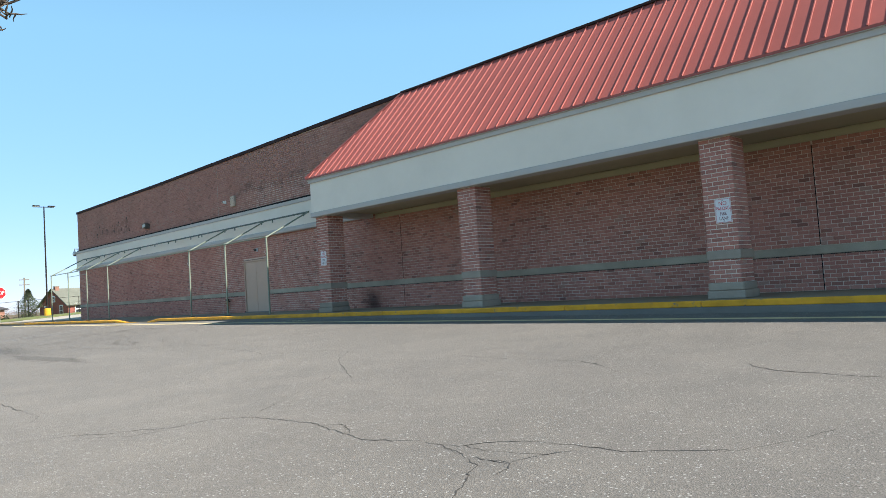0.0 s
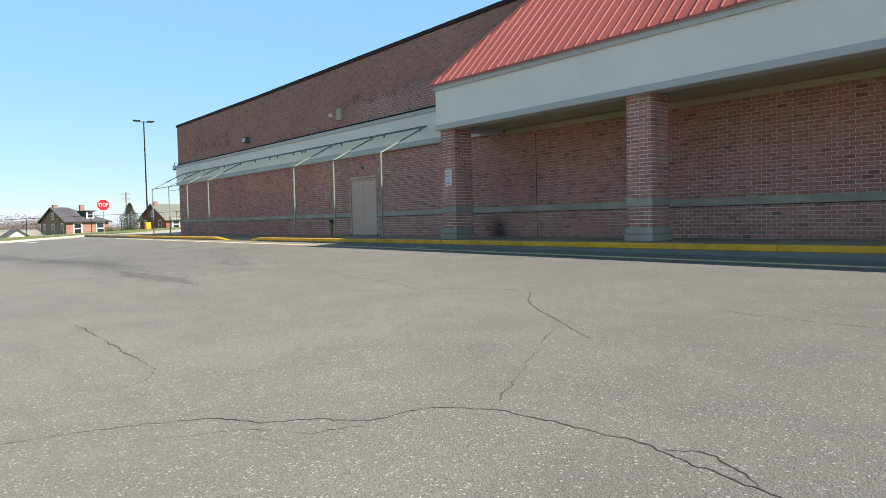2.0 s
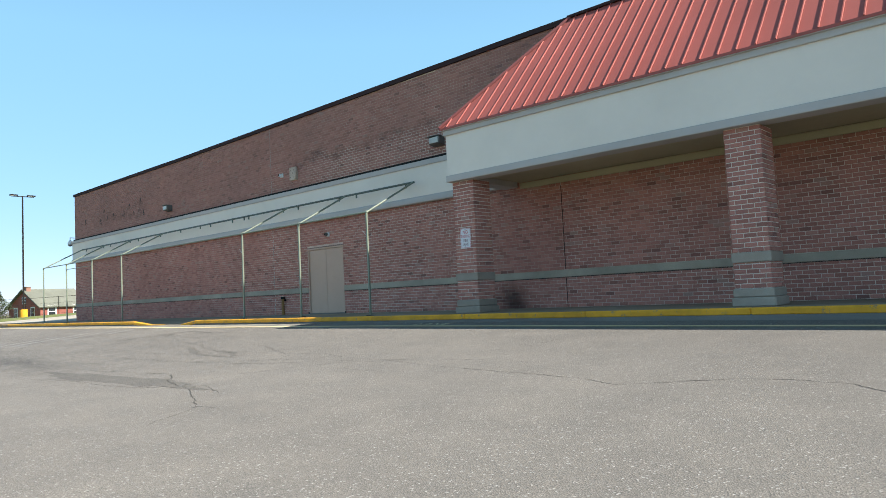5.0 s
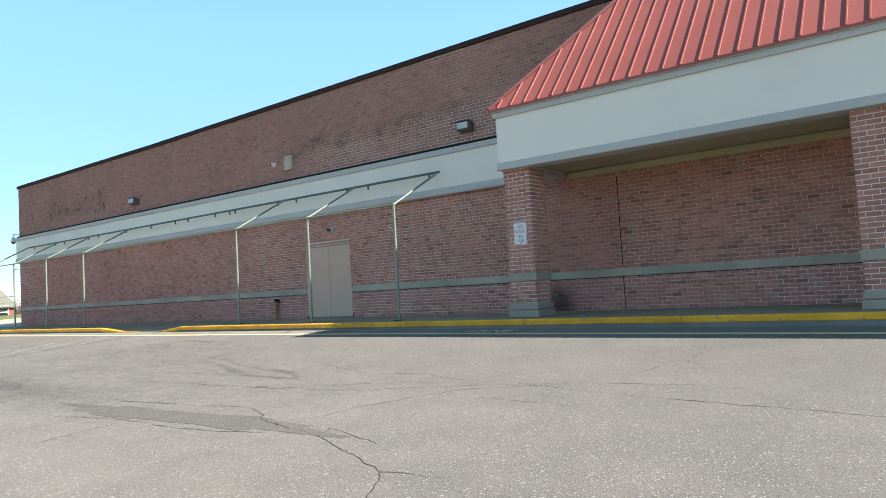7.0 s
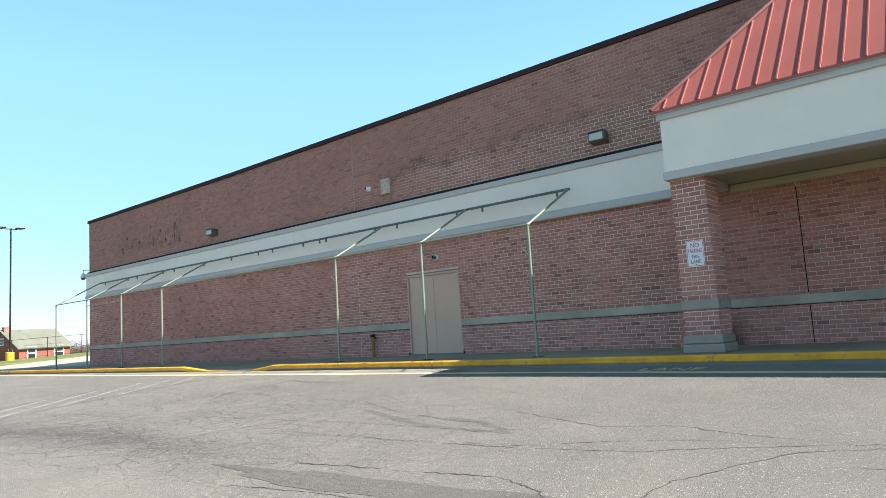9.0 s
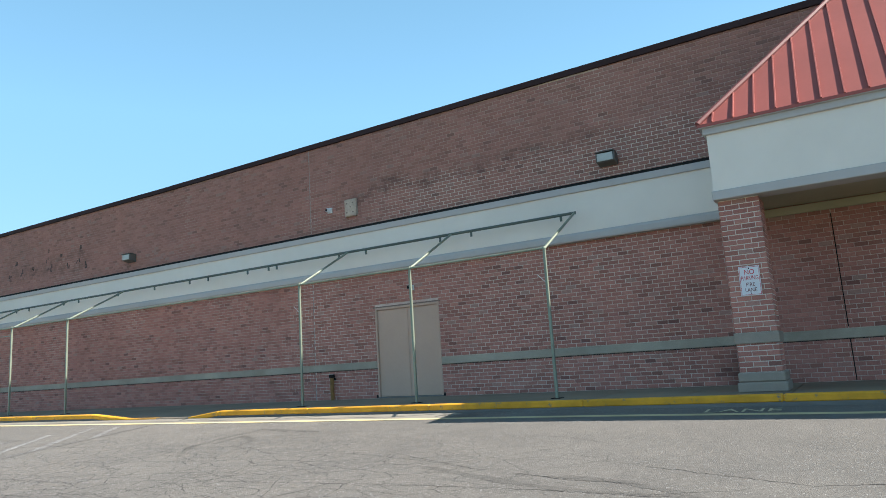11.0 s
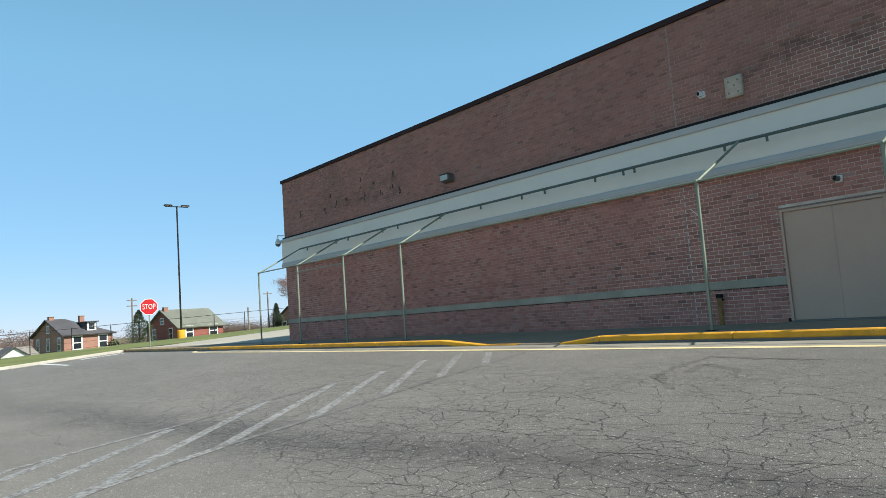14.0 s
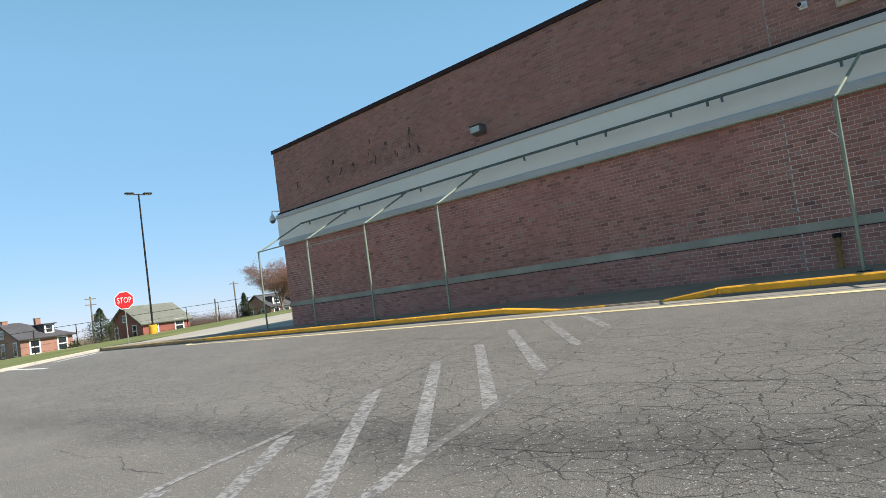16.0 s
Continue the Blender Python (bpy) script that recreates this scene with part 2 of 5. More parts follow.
def tube(bm, a, b, r, r2=None, seg=10):
    a, b = Vector(a), Vector(b)
    m = Matrix.Translation((a + b) / 2) @ (b - a).to_track_quat("Z", "Y").to_matrix().to_4x4()
    bmesh.ops.create_cone(bm, cap_ends=True, segments=seg, radius1=r, radius2=r if r2 is None else r2, depth=(b - a).length, matrix=m)


def soften(bm, w, seg=1):
    bmesh.ops.bevel(bm, geom=list(bm.edges), offset=w, segments=seg, affect="EDGES", clamp_overlap=True)


def shape(*boxes, bevel=0.0):
    bm = bmesh.new()
    for b in boxes:
        box(bm, *b)
    if bevel:
        soften(bm, bevel)
    return bm


def prism(points, axis, a, b):
    """A closed outline of (u, v) pairs drawn out along an axis from a to b."""
    bm = bmesh.new()
    place = {"x": lambda u, v, w: (w, u, v), "y": lambda u, v, w: (u, w, v), "z": lambda u, v, w: (u, v, w)}[axis]
    low = [bm.verts.new(place(u, v, a)) for u, v in points]
    top = [bm.verts.new(place(u, v, b)) for u, v in points]
    bm.faces.new(low)
    bm.faces.new(top[::-1])
    for i in range(len(points)):
        j = (i + 1) % len(points)
        bm.faces.new((low[i], top[i], top[j], low[j]))
    bmesh.ops.recalc_face_normals(bm, faces=bm.faces)
    return bm


def root_place(ob):
    p = Vector()
    while ob:
        p += ob.location
        ob = ob.parent
    return p


def to_mesh(name, bm, mat, origin):
    bmesh.ops.translate(bm, verts=bm.verts, vec=-Vector(origin))
    me = bpy.data.meshes.new(name)
    bm.to_mesh(me)
    bm.free()
    me.materials.append(mat)
    return me


def part(name, bm, mat, parent, label=""):
    ob = new(name, to_mesh(name, bm, mat, root_place(parent)))
    ob.parent = parent
    if label:
        tagged(ob, label)
    return ob


def solid(name, bm, mat, origin=(0, 0, 0), label="", category="", group="", kind=""):
    ob = new(name, to_mesh(name, bm, mat, origin))
    ob.location = origin
    return tagged(ob, label, category, group, kind)


def thing(name, origin, label, category, group="", kind=""):
    ob = new(name)
    ob.location = origin
    return tagged(ob, label, category, group, kind)


def joined(name, verts, faces, mat, parent=None):
    me = bpy.data.meshes.new(name)
    me.from_pydata(verts, [], faces)
    me.materials.append(mat)
    ob = new(name, me)
    if parent:
        ob.parent = parent
        ob.location = -root_place(parent)
    return ob


# ---- the lie of the land ----
KERB_Y, WALL_Y, WALK_Z = 12.62, 15.4, 0.56
WEST, EAST = -45.1, 16.0


def land(x, y):
    """Height of the ground: the lot falls gently away from the store, and the land sinks beyond the fence."""
    z = 0.4 + 0.038 * (max(-12.0, min(y, 40.0)) - 12.5)
    z -= 0.005 * max(0.0, min(22.0, x + 18)) * max(0.0, min(1.0, (y - 6.0) / 5.0))
    if x < -60:
        z -= 0.007 * (min(-x, 84) - 60)
    if x < -84:
        z -= 0.02 * (min(-x, 200) - 84)
    return z


def sheet(name, xs, ys, lift, mat, kind="structure", label="", category=""):
    verts = [(x, y, land(x, y) + lift) for y in ys for x in xs]
    n = len(xs)
    faces = [(j * n + i, j * n + i + 1, (j + 1) * n + i + 1, (j + 1) * n + i) for j in range(len(ys) - 1) for i in range(n - 1)]
    ob = joined(name, verts, faces, mat)
    return tagged(ob, label, category, "", kind)


def asphalt_material(name="asphalt", shade=1.0):
    """Bleached asphalt: grit, blotches, and a net of fine cracks over its old western part."""
    m = material(name, (0.12, 0.12, 0.12), 0.8)
    p = m.node_tree.nodes["Principled BSDF"]
    v = coords(m)
    big = ramp(m, noisy(m, v, 0.12, 6, 0.6), [(0.3, tuple(c * shade for c in (0.146, 0.136, 0.123))), (0.7, tuple(c * shade for c in (0.183, 0.171, 0.153)))])
    mid = ramp(m, noisy(m, v, 1.3, 5, 0.65), [(0.3, (0.84, 0.84, 0.85)), (0.7, (1.04, 1.03, 1.02))])
    grit = node(m, "ShaderNodeTexVoronoi", Scale=105.0)
    link(m, v, grit.inputs["Vector"])
    stones = ramp(m, grit.outputs["Color"], [(0.1, (0.72, 0.72, 0.73)), (0.42, (0.96, 0.95, 0.94)), (0.7, (1.05, 1.04, 1.03)), (0.95, (1.35, 1.33, 1.3))])
    pale = node(m, "ShaderNodeTexVoronoi", Scale=50.0)
    link(m, v, pale.inputs["Vector"])
    chips = mathn(m, "MULTIPLY", mathn(m, "LESS_THAN", pale.outputs["Distance"], mathn(m, "MULTIPLY", noisy(m, v, 90, 2, 0.6), 0.68)), mathn(m, "GREATER_THAN", pale.outputs["Color"], 0.74))
    c = mix(m, 1.0, mix(m, 1.0, big, mid, "MULTIPLY"), stones, "MULTIPLY")
    # a long band worn dark by wheels and old sealer, drifting towards the lot's edge as it goes west
    sp = m.node_tree.nodes.new("ShaderNodeSeparateXYZ")
    link(m, v, sp.inputs[0])
    middle = mathn(m, "MAXIMUM", mathn(m, "MINIMUM", mathn(m, "ADD", mathn(m, "MULTIPLY", sp.outputs["X"], 0.12), 7.85), 5.3), 3.7)
    drift = mathn(m, "MULTIPLY", mathn(m, "SUBTRACT", noisy(m, v, 0.5, 5, 0.65), 0.5), 1.7)
    off = mathn(m, "ABSOLUTE", mathn(m, "ADD", mathn(m, "SUBTRACT", sp.outputs["Y"], middle), drift))
    band = m.node_tree.nodes.new("ShaderNodeMapRange")
    link(m, off, band.inputs[0])
    band.inputs[1].default_value, band.inputs[2].default_value = 0.8, 0.1
    reach = m.node_tree.nodes.new("ShaderNodeMapRange")
    link(m, sp.outputs["X"], reach.inputs[0])
    reach.inputs[1].default_value, reach.inputs[2].default_value = -16.5, -20.0
    gritty = m.node_tree.nodes.new("ShaderNodeMapRange")
    link(m, noisy(m, v, 14.0, 6, 0.75), gritty.inputs[0])
    gritty.inputs[1].default_value, gritty.inputs[2].default_value = 0.3, 0.62
    dirty = mathn(m, "MULTIPLY", mathn(m, "MULTIPLY", band.outputs[0], reach.outputs[0]), mathn(m, "ADD", mathn(m, "MULTIPLY", gritty.outputs[0], 0.75), 0.2))
    fade = m.node_tree.nodes.new("ShaderNodeMapRange")
    link(m, sp.outputs["X"], fade.inputs[0])
    fade.inputs[1].default_value, fade.inputs[2].default_value, fade.inputs[3].default_value = -36.0, -26.0, 0.4
    dirty = mathn(m, "MULTIPLY", dirty, fade.outputs[0])
    c = mix(m, mathn(m, "MINIMUM", dirty, 0.8), c, (0.06, 0.056, 0.052))
    c = mix(m, mathn(m, "MULTIPLY", chips, 0.75 if shade == 1.0 else 0.3), c, (0.36, 0.35, 0.33))
    # the net of cracks, its meshes longer along the store than across
    warp = node(m, "ShaderNodeTexNoise", Scale=2.3, Detail=5.0, Roughness=0.65)
    link(m, v, warp.inputs["Vector"])
    bent = m.node_tree.nodes.new("ShaderNodeMix")
    bent.data_type, bent.blend_type = "RGBA", "LINEAR_LIGHT"
    bent.inputs[0].default_value = 0.085
    link(m, coords(m, (0.75, 1.05, 1.0)), bent.inputs[6])
    link(m, warp.outputs["Color"], bent.inputs[7])
    west = m.node_tree.nodes.new("ShaderNodeMapRange")
    link(m, sp.outputs["X"], west.inputs[0])
    west.inputs[1].default_value, west.inputs[2].default_value = -13.0, -21.0
    rows_ = m.node_tree.nodes.new("ShaderNodeMapRange")
    link(m, sp.outputs["Y"], rows_.inputs[0])
    rows_.inputs[1].default_value, rows_.inputs[2].default_value = 3.4, 4.6
    far_rows = m.node_tree.nodes.new("ShaderNodeMapRange")
    link(m, sp.outputs["Y"], far_rows.inputs[0])
    far_rows.inputs[1].default_value, far_rows.inputs[2].default_value = 11.2, 8.5
    field = mathn(m, "MULTIPLY", west.outputs[0], mathn(m, "MULTIPLY", rows_.outputs[0], far_rows.outputs[0]))
    total = None
    for scale, width, low, high, gap in ((1.3, 0.006, 0.2, 0.34, 4.0), (2.7, 0.0125, 0.2, 0.4, 5.0), (5.2, 0.021, 0.42, 0.56, 7.0)):
        vor = node(m, "ShaderNodeTexVoronoi", Scale=scale)
        vor.feature = "DISTANCE_TO_EDGE"
        vor.voronoi_dimensions = "2D"
        link(m, bent.outputs[2], vor.inputs["Vector"])
        wide = mathn(m, "MULTIPLY", noisy(m, v, 9.0, 3, 0.7), width * 2.0)
        line = mathn(m, "LESS_THAN", vor.outputs["Distance"], wide)
        region = m.node_tree.nodes.new("ShaderNodeMapRange")
        link(m, mathn(m, "ADD", noisy(m, v, 0.3, 3, 0.55), mathn(m, "MULTIPLY", band.outputs[0], 0.1)), region.inputs[0])
        region.inputs[1].default_value, region.inputs[2].default_value = low, high
        broken = m.node_tree.nodes.new("ShaderNodeMapRange")
        link(m, noisy(m, v, gap, 4, 0.7), broken.inputs[0])
        broken.inputs[1].default_value, broken.inputs[2].default_value = 0.37, 0.49
        here = mathn(m, "MULTIPLY", mathn(m, "MULTIPLY", line, region.outputs[0]), mathn(m, "ADD", mathn(m, "MULTIPLY", broken.outputs[0], 0.85), 0.12))
        total = here if total is None else mathn(m, "MAXIMUM", total, here)
    # crumbled pits in the dark band
    pits = node(m, "ShaderNodeTexVoronoi", Scale=16.0, Randomness=1.0)
    link(m, bent.outputs[2], pits.inputs["Vector"])
    holes_ = mathn(m, "MULTIPLY", mathn(m, "LESS_THAN", pits.outputs["Distance"], mathn(m, "MULTIPLY", noisy(m, v, 5.0, 3, 0.6), 0.42)), mathn(m, "GREATER_THAN", pits.outputs["Color"], 0.6))
    total = mathn(m, "MAXIMUM", total, mathn(m, "MULTIPLY", mathn(m, "MULTIPLY", holes_, band.outputs[0]), 0.8))
    c = mix(m, mathn(m, "MINIMUM", mathn(m, "MULTIPLY", total, field), 0.85), c, (0.024, 0.022, 0.021))
    p.inputs["Specular IOR Level"].default_value = 0.4
    p.inputs["Diffuse Roughness"].default_value = 0.3
    link(m, c, p.inputs["Base Color"])
    bump(m, grit.outputs["Distance"], 0.6, 0.008)
    return m


ASPHALT = asphalt_material()
GRASS = worn("grass", (0.125, 0.165, 0.035), 0.95, large=0.25, fine=9, spread=0.35, tint=(1.3, 1.0, 1.0))


def steps(a, b, n):
    return [a + (b - a) * i / n for i in range(n + 1)]


far = [-3000, -1200, -500, -300, -200, -160, -120, -100, -90] + steps(-84, 60, 48) + [90, 200, 500, 1500, 3000]
sheet("ground", far, [-3000, -1000, -300, -100, -40, -12, 0, 12.5, 20, 30, 40, 60, 100, 200, 500, 1200, 3000], -0.09, GRASS, label="short green grass over sloping open land", category="ground")


def kerb_x(y):
    """The slanting west edge of the lot."""
    return -59.7 + (13.1 - y) * 0.753


def quad_sheet(name, rows, mat, label, category, kind="structure"):
    """A sheet from rows of equally many (x, y, z)."""
    n = len(rows[0])
    faces = [(j * n + i, j * n + i + 1, (j + 1) * n + i + 1, (j + 1) * n + i) for j in range(len(rows) - 1) for i in range(n - 1)]
    return tagged(joined(name, [p for r in rows for p in r], faces, mat), label, category, "", kind)


quad_sheet("parking_lot", [[(x, y, land(x, y)) for x in steps(kerb_x(y), 60, 60)] for y in [-1.6, -0.5, 1, 2, 3, 4, 5, 6, 7, 8, 9, 10, 11, 11.6, 12.1, KERB_Y + 0.02]], ASPHALT, "cracked sun-bleached grey asphalt parking lot", "parking lot")

# ---- store: walls ----
DOOR = (-24.6, -22.74, WALK_Z + 0.02, 2.75)
TOP = 7.36


def parapet(x):
    """The parapet climbs a little from the middle of the wall towards the portico."""
    return TOP + 0.13 * max(0.0, min(1.0, (x + 33.0) / 17.0))


def climbing(x0, x1, y0, y1, low, drop, bevel=0.0):
    """A length of wall or coping whose top follows the parapet, in three stretches."""
    bm = bmesh.new()
    xs = [x0] + [q for q in (-33.0, -16.0) if x0 < q < x1] + [x1]
    for a, b in zip(xs, xs[1:]):
        for v in box(bm, a, b, y0, y1, 0.0, 1.0):
            v.co.z = parapet(v.co.x) - drop if v.co.z > 0.5 else (parapet(v.co.x) if low < 0.5 else TOP) - low
    return bm


wall = thing("wall_front", (WEST, WALL_Y, 0), "long brown brick store wall with cream band", "wall", kind="structure")
part("mortar_bed", climbing(WEST, EAST, WALL_Y, WALL_Y + 0.4, 1.2, 0.13), MORTAR, wall)
part("mortar_bed", shape((WEST, DOOR[0], WALL_Y, WALL_Y + 0.4, 0.1, TOP - 1.2), (DOOR[1], EAST, WALL_Y, WALL_Y + 0.4, 0.1, TOP - 1.2), (DOOR[0], DOOR[1], WALL_Y, WALL_Y + 0.4, DOOR[3], TOP - 1.2), (DOOR[0], DOOR[1], WALL_Y, WALL_Y + 0.4, 0.1, DOOR[2])), MORTAR, wall)
solid("wall_side", shape((WEST, WEST + 0.4, WALL_Y + 0.4, 70, 0.0, TOP - 0.13), (EAST - 0.4, EAST, WALL_Y + 0.4, 70, 0.0, TOP - 0.13), (WEST + 0.4, EAST - 0.4, 69.6, 70, 0.0, TOP - 0.13)), MORTAR, (WEST, WALL_Y, 0), "brown brick side and back walls of the store", "wall", kind="structure")
solid("roof_deck", shape((WEST + 0.4, EAST - 0.4, WALL_Y + 0.4, 69.6, TOP - 0.7, TOP - 0.5)), CONCRETE, (0, WALL_Y, TOP), "flat roof of the store behind its parapet", "roof", kind="structure")
part("coping", climbing(WEST - 0.05, EAST, WALL_Y - 0.06, WALL_Y + 0.45, 0.13, 0.0), COPING, wall, "dark metal coping along the parapet")
part("coping", shape((WEST - 0.05, WEST + 0.45, WALL_Y + 0.45, 70.05, TOP - 0.13, TOP), bevel=0.008), COPING, wall, "dark metal coping along the parapet")
part("belt_course", shape((WEST - 0.02, DOOR[0] - 0.004, WALL_Y - 0.022, WALL_Y, 1.285, 1.455), (DOOR[1] + 0.004, EAST, WALL_Y - 0.022, WALL_Y, 1.285, 1.455), bevel=0.008), STONE, wall, "green-grey stone belt course")
part("belt_joint", shape((WEST, DOOR[0] - 0.004, WALL_Y - 0.012, WALL_Y, 1.268, 1.2835), (DOOR[1] + 0.004, EAST, WALL_Y - 0.012, WALL_Y, 1.268, 1.2835)), DARK_JOINT, wall, "thin dark strip under the belt")
band = solid("trim_band", shape((WEST - 0.03, -16.08, WALL_Y - 0.14, WALL_Y - 0.002, 3.83, 4.68)), STUCCO, (WEST, WALL_Y, 3.3), "cream stucco band along the store wall", "trim", kind="structure")
part("lower_moulding", prism([(WALL_Y - 0.002, 3.64), (WALL_Y - 0.16, 3.64), (WALL_Y - 0.18, 3.67), (WALL_Y - 0.18, 3.77), (WALL_Y - 0.14, 3.828), (WALL_Y - 0.002, 3.828)], "x", WEST - 0.05, -16.08), STUCCO_TRIM, band, "grey moulding")
part("crown_moulding", prism([(WALL_Y - 0.002, 4.682), (WALL_Y - 0.18, 4.682), (WALL_Y - 0.185, 4.72), (WALL_Y - 0.185, 4.82), (WALL_Y - 0.002, 4.84)], "x", WEST - 0.05, -16.08), STUCCO_TRIM, band, "grey moulding")

part("flashing", shape((WEST - 0.05, -16.08, WALL_Y - 0.08, WALL_Y - 0.002, 4.842, 4.905)), DARK, band, "thin dark flashing")

# ---- pavement before the store ----
walkway = thing("pavement", (0, KERB_Y, 0), "concrete pavement along the store with a dropped kerb", "pavement", kind="structure")
DROP = (-30.4, -28.15)


def walk_height(x):
    if DROP[0] <= x <= DROP[1]:
        return 0.435
    for a, run in ((DROP[0], -1.5), (DROP[1], 1.05)):
        if 0 < (x - a) / run < 1.0:
            return 0.435 + (WALK_Z - 0.435) * (x - a) / run
    return WALK_Z


def slab(x0, x1, y0, y1, bevel, rise=True, deep=0.0):
    bm = bmesh.new()
    vs = box(bm, x0, x1, y0, y1, -0.1, 0)
    for v in vs:
        if v.co.z > -0.05:
            low = walk_height(v.co.x)
            v.co.z = low if rise or v.co.y < KERB_Y + 0.5 else WALK_Z
        elif deep:
            v.co.z = walk_height(v.co.x) - deep
    soften(bm, bevel)
    return bm


edges_x = [-58.8 + 1.5 * i for i in range(50)]
for a, b in zip(edges_x, edges_x[1:]):
    if DROP[0] - 3.1 < a < DROP[1] + 1.1:
        for c in steps(a, b, 3)[:-1]:
            part("slab", slab(c + 0.001, c + 0.499, KERB_Y + 0.17, WALL_Y - 0.002, 0.002, False), CONCRETE, walkway)
    else:
        part("slab", slab(a + 0.004, b - 0.004, KERB_Y + 0.17, WALL_Y - 0.002, 0.008), CONCRETE, walkway)
kerb = thing("kerb_front", (0, KERB_Y, 0), "yellow painted concrete kerb before the store", "kerb", kind="structure")
cuts = [-58.8 + 3.0 * i for i in range(9)] + [-31.9, -30.4, -29.3, -28.15, -27.1] + [-24.4 + 3.0 * i for i in range(14)]
for a, b in zip(cuts, cuts[1:]):
    part("kerb_stone", slab(a + 0.0015, b - 0.0015, KERB_Y, KERB_Y + 0.165, 0.02, True, 0.12), CONCRETE if -29.5 < a < -28.3 else (YELLOW_WORN_SHADED if a < -47 else YELLOW), kerb, "bare dropped kerb" if -29.5 < a < -28.3 else "")

part("kerb_foot", shape((-58.8, 14.0, KERB_Y + 0.012, KERB_Y + 0.168, -0.2, 0.432)), CURB_GREY, kerb, "bare concrete foot of the kerb")
part("kerb_foot", shape((-58.8, DROP[0] - 1.4, KERB_Y + 0.012, KERB_Y + 0.16, 0.433, 0.46), (DROP[1] + 0.9, 14.0, KERB_Y + 0.012, KERB_Y + 0.16, 0.433, 0.46)), CURB_GREY, kerb)

# ---- portico ----
P0, PF, PZ0, PZ1 = -16.03, 13.03, 3.58, 4.82
portico = thing("portico", (P0, PF, PZ0), "cream stucco portico fascia under a red metal roof", "portico", kind="structure")
part("fascia", shape((P0, EAST, PF, PF + 0.35, 3.73, 4.66), (P0, P0 + 0.35, PF + 0.35, WALL_Y - 0.15, 3.73, 4.66)), STUCCO, portico, "cream stucco fascia")
for nm, z0, z1, out in (("fascia_foot", 3.58, 3.73, 0.03), ("fascia_crown", 4.66, 4.82, 0.05)):
    part(nm, shape((P0 - out, EAST, PF - out, PF + 0.37, z0, z1 - 0.002), (P0 - out, P0 + 0.37, PF + 0.37, WALL_Y - 0.15, z0, z1 - 0.002), bevel=0.01), STUCCO_TRIM, portico, "grey moulding")
part("soffit", shape((P0 + 0.37, EAST, PF + 0.37, WALL_Y - 0.02, 3.72, 3.76)), SOFFIT, portico, "tan soffit boards")
part("wall_trim", shape((P0 + 0.37, EAST, WALL_Y - 0.06, WALL_Y - 0.003, 3.56, 3.7)), SOFFIT, portico, "tan trim board")
E0, EZ, RZ, HIP = PF - 0.1, 4.83, 7.46, -13.87
roof = thing("portico_roof", (P0, E0, EZ), "red standing seam metal hip roof over the portico", "roof")


def plate(pts, thick):
    bm = bmesh.new()
    a, b, c = (Vector(p) for p in pts[:3])
    n = (b - a).cross(c - a).normalized() * thick
    top = [bm.verts.new(p) for p in pts]
    low = [bm.verts.new(Vector(p) - n) for p in pts]
    bm.faces.new(top)
    bm.faces.new(low[::-1])
    for i in range(len(pts)):
        j = (i + 1) % len(pts)
        bm.faces.new((top[i], low[i], low[j], top[j]))
    bmesh.ops.recalc_face_normals(bm, faces=bm.faces)
    return bm


XL = P0 - 0.1
part("front_slope", plate([(XL, E0, EZ), (EAST, E0, EZ), (EAST, WALL_Y - 0.05, RZ), (HIP, WALL_Y - 0.05, RZ)], 0.03), ROOF_RED, roof)
part("hip_slope", plate([(XL, WALL_Y - 0.05, EZ), (XL, E0, EZ), (HIP, WALL_Y - 0.05, RZ)], 0.03), ROOF_RED, roof)
slope = Vector((0, WALL_Y - 0.05 - E0, RZ - EZ))
nrm = Vector((0, -slope.z, slope.y)).normalized()


def seam(a, b, n, side):
    """An upstanding seam along the slope, from a to b."""
    bm = bmesh.new()
    w, h = side * 0.012, n * 0.027
    ends = [[bm.verts.new(p + d) for d in (-w, w, w * 0.8 + h, -w * 0.8 + h)] for p in (a, b)]
    for i in range(4):
        j = (i + 1) % 4
        bm.faces.new((ends[0][i], ends[0][j], ends[1][j], ends[1][i]))
    bm.faces.new(ends[0][::-1])
    bm.faces.new(ends[1])
    bmesh.ops.recalc_face_normals(bm, faces=bm.faces)
    return bm


x = -15.9
while x < EAST:
    f = min(1.0, (x - XL) / (HIP - XL))
    a = Vector((x, E0 - 0.012, EZ - 0.004))
    part("seam", seam(a, Vector((x, E0, EZ)) + slope * f, nrm, Vector((1, 0, 0))), ROOF_RED, roof)
    x += 0.3095
sl2 = Vector((HIP - XL, 0, RZ - EZ))
n2 = Vector((-sl2.z, 0, sl2.x)).normalized()
y = E0 + 0.3
while y < WALL_Y - 0.1:
    f = (y - E0) / (WALL_Y - 0.05 - E0)
    part("seam", seam(Vector((XL - 0.012, y, EZ)), Vector((XL, y, EZ)) + sl2 * f, n2, Vector((0, 1, 0))), ROOF_RED, roof)
    y += 0.305
bm = bmesh.new()
tube(bm, (XL, E0, EZ + 0.01), (HIP, WALL_Y - 0.05, RZ + 0.01), 0.05, seg=8)
part("hip_cap", bm, HIP_RED, roof, "dark red hip cap")
part("ridge_cap", shape((HIP - 0.1, EAST, WALL_Y - 0.14, WALL_Y + 0.02, RZ - 0.04, RZ + 0.03), bevel=0.01), COPING, roof, "dark metal ridge cap")
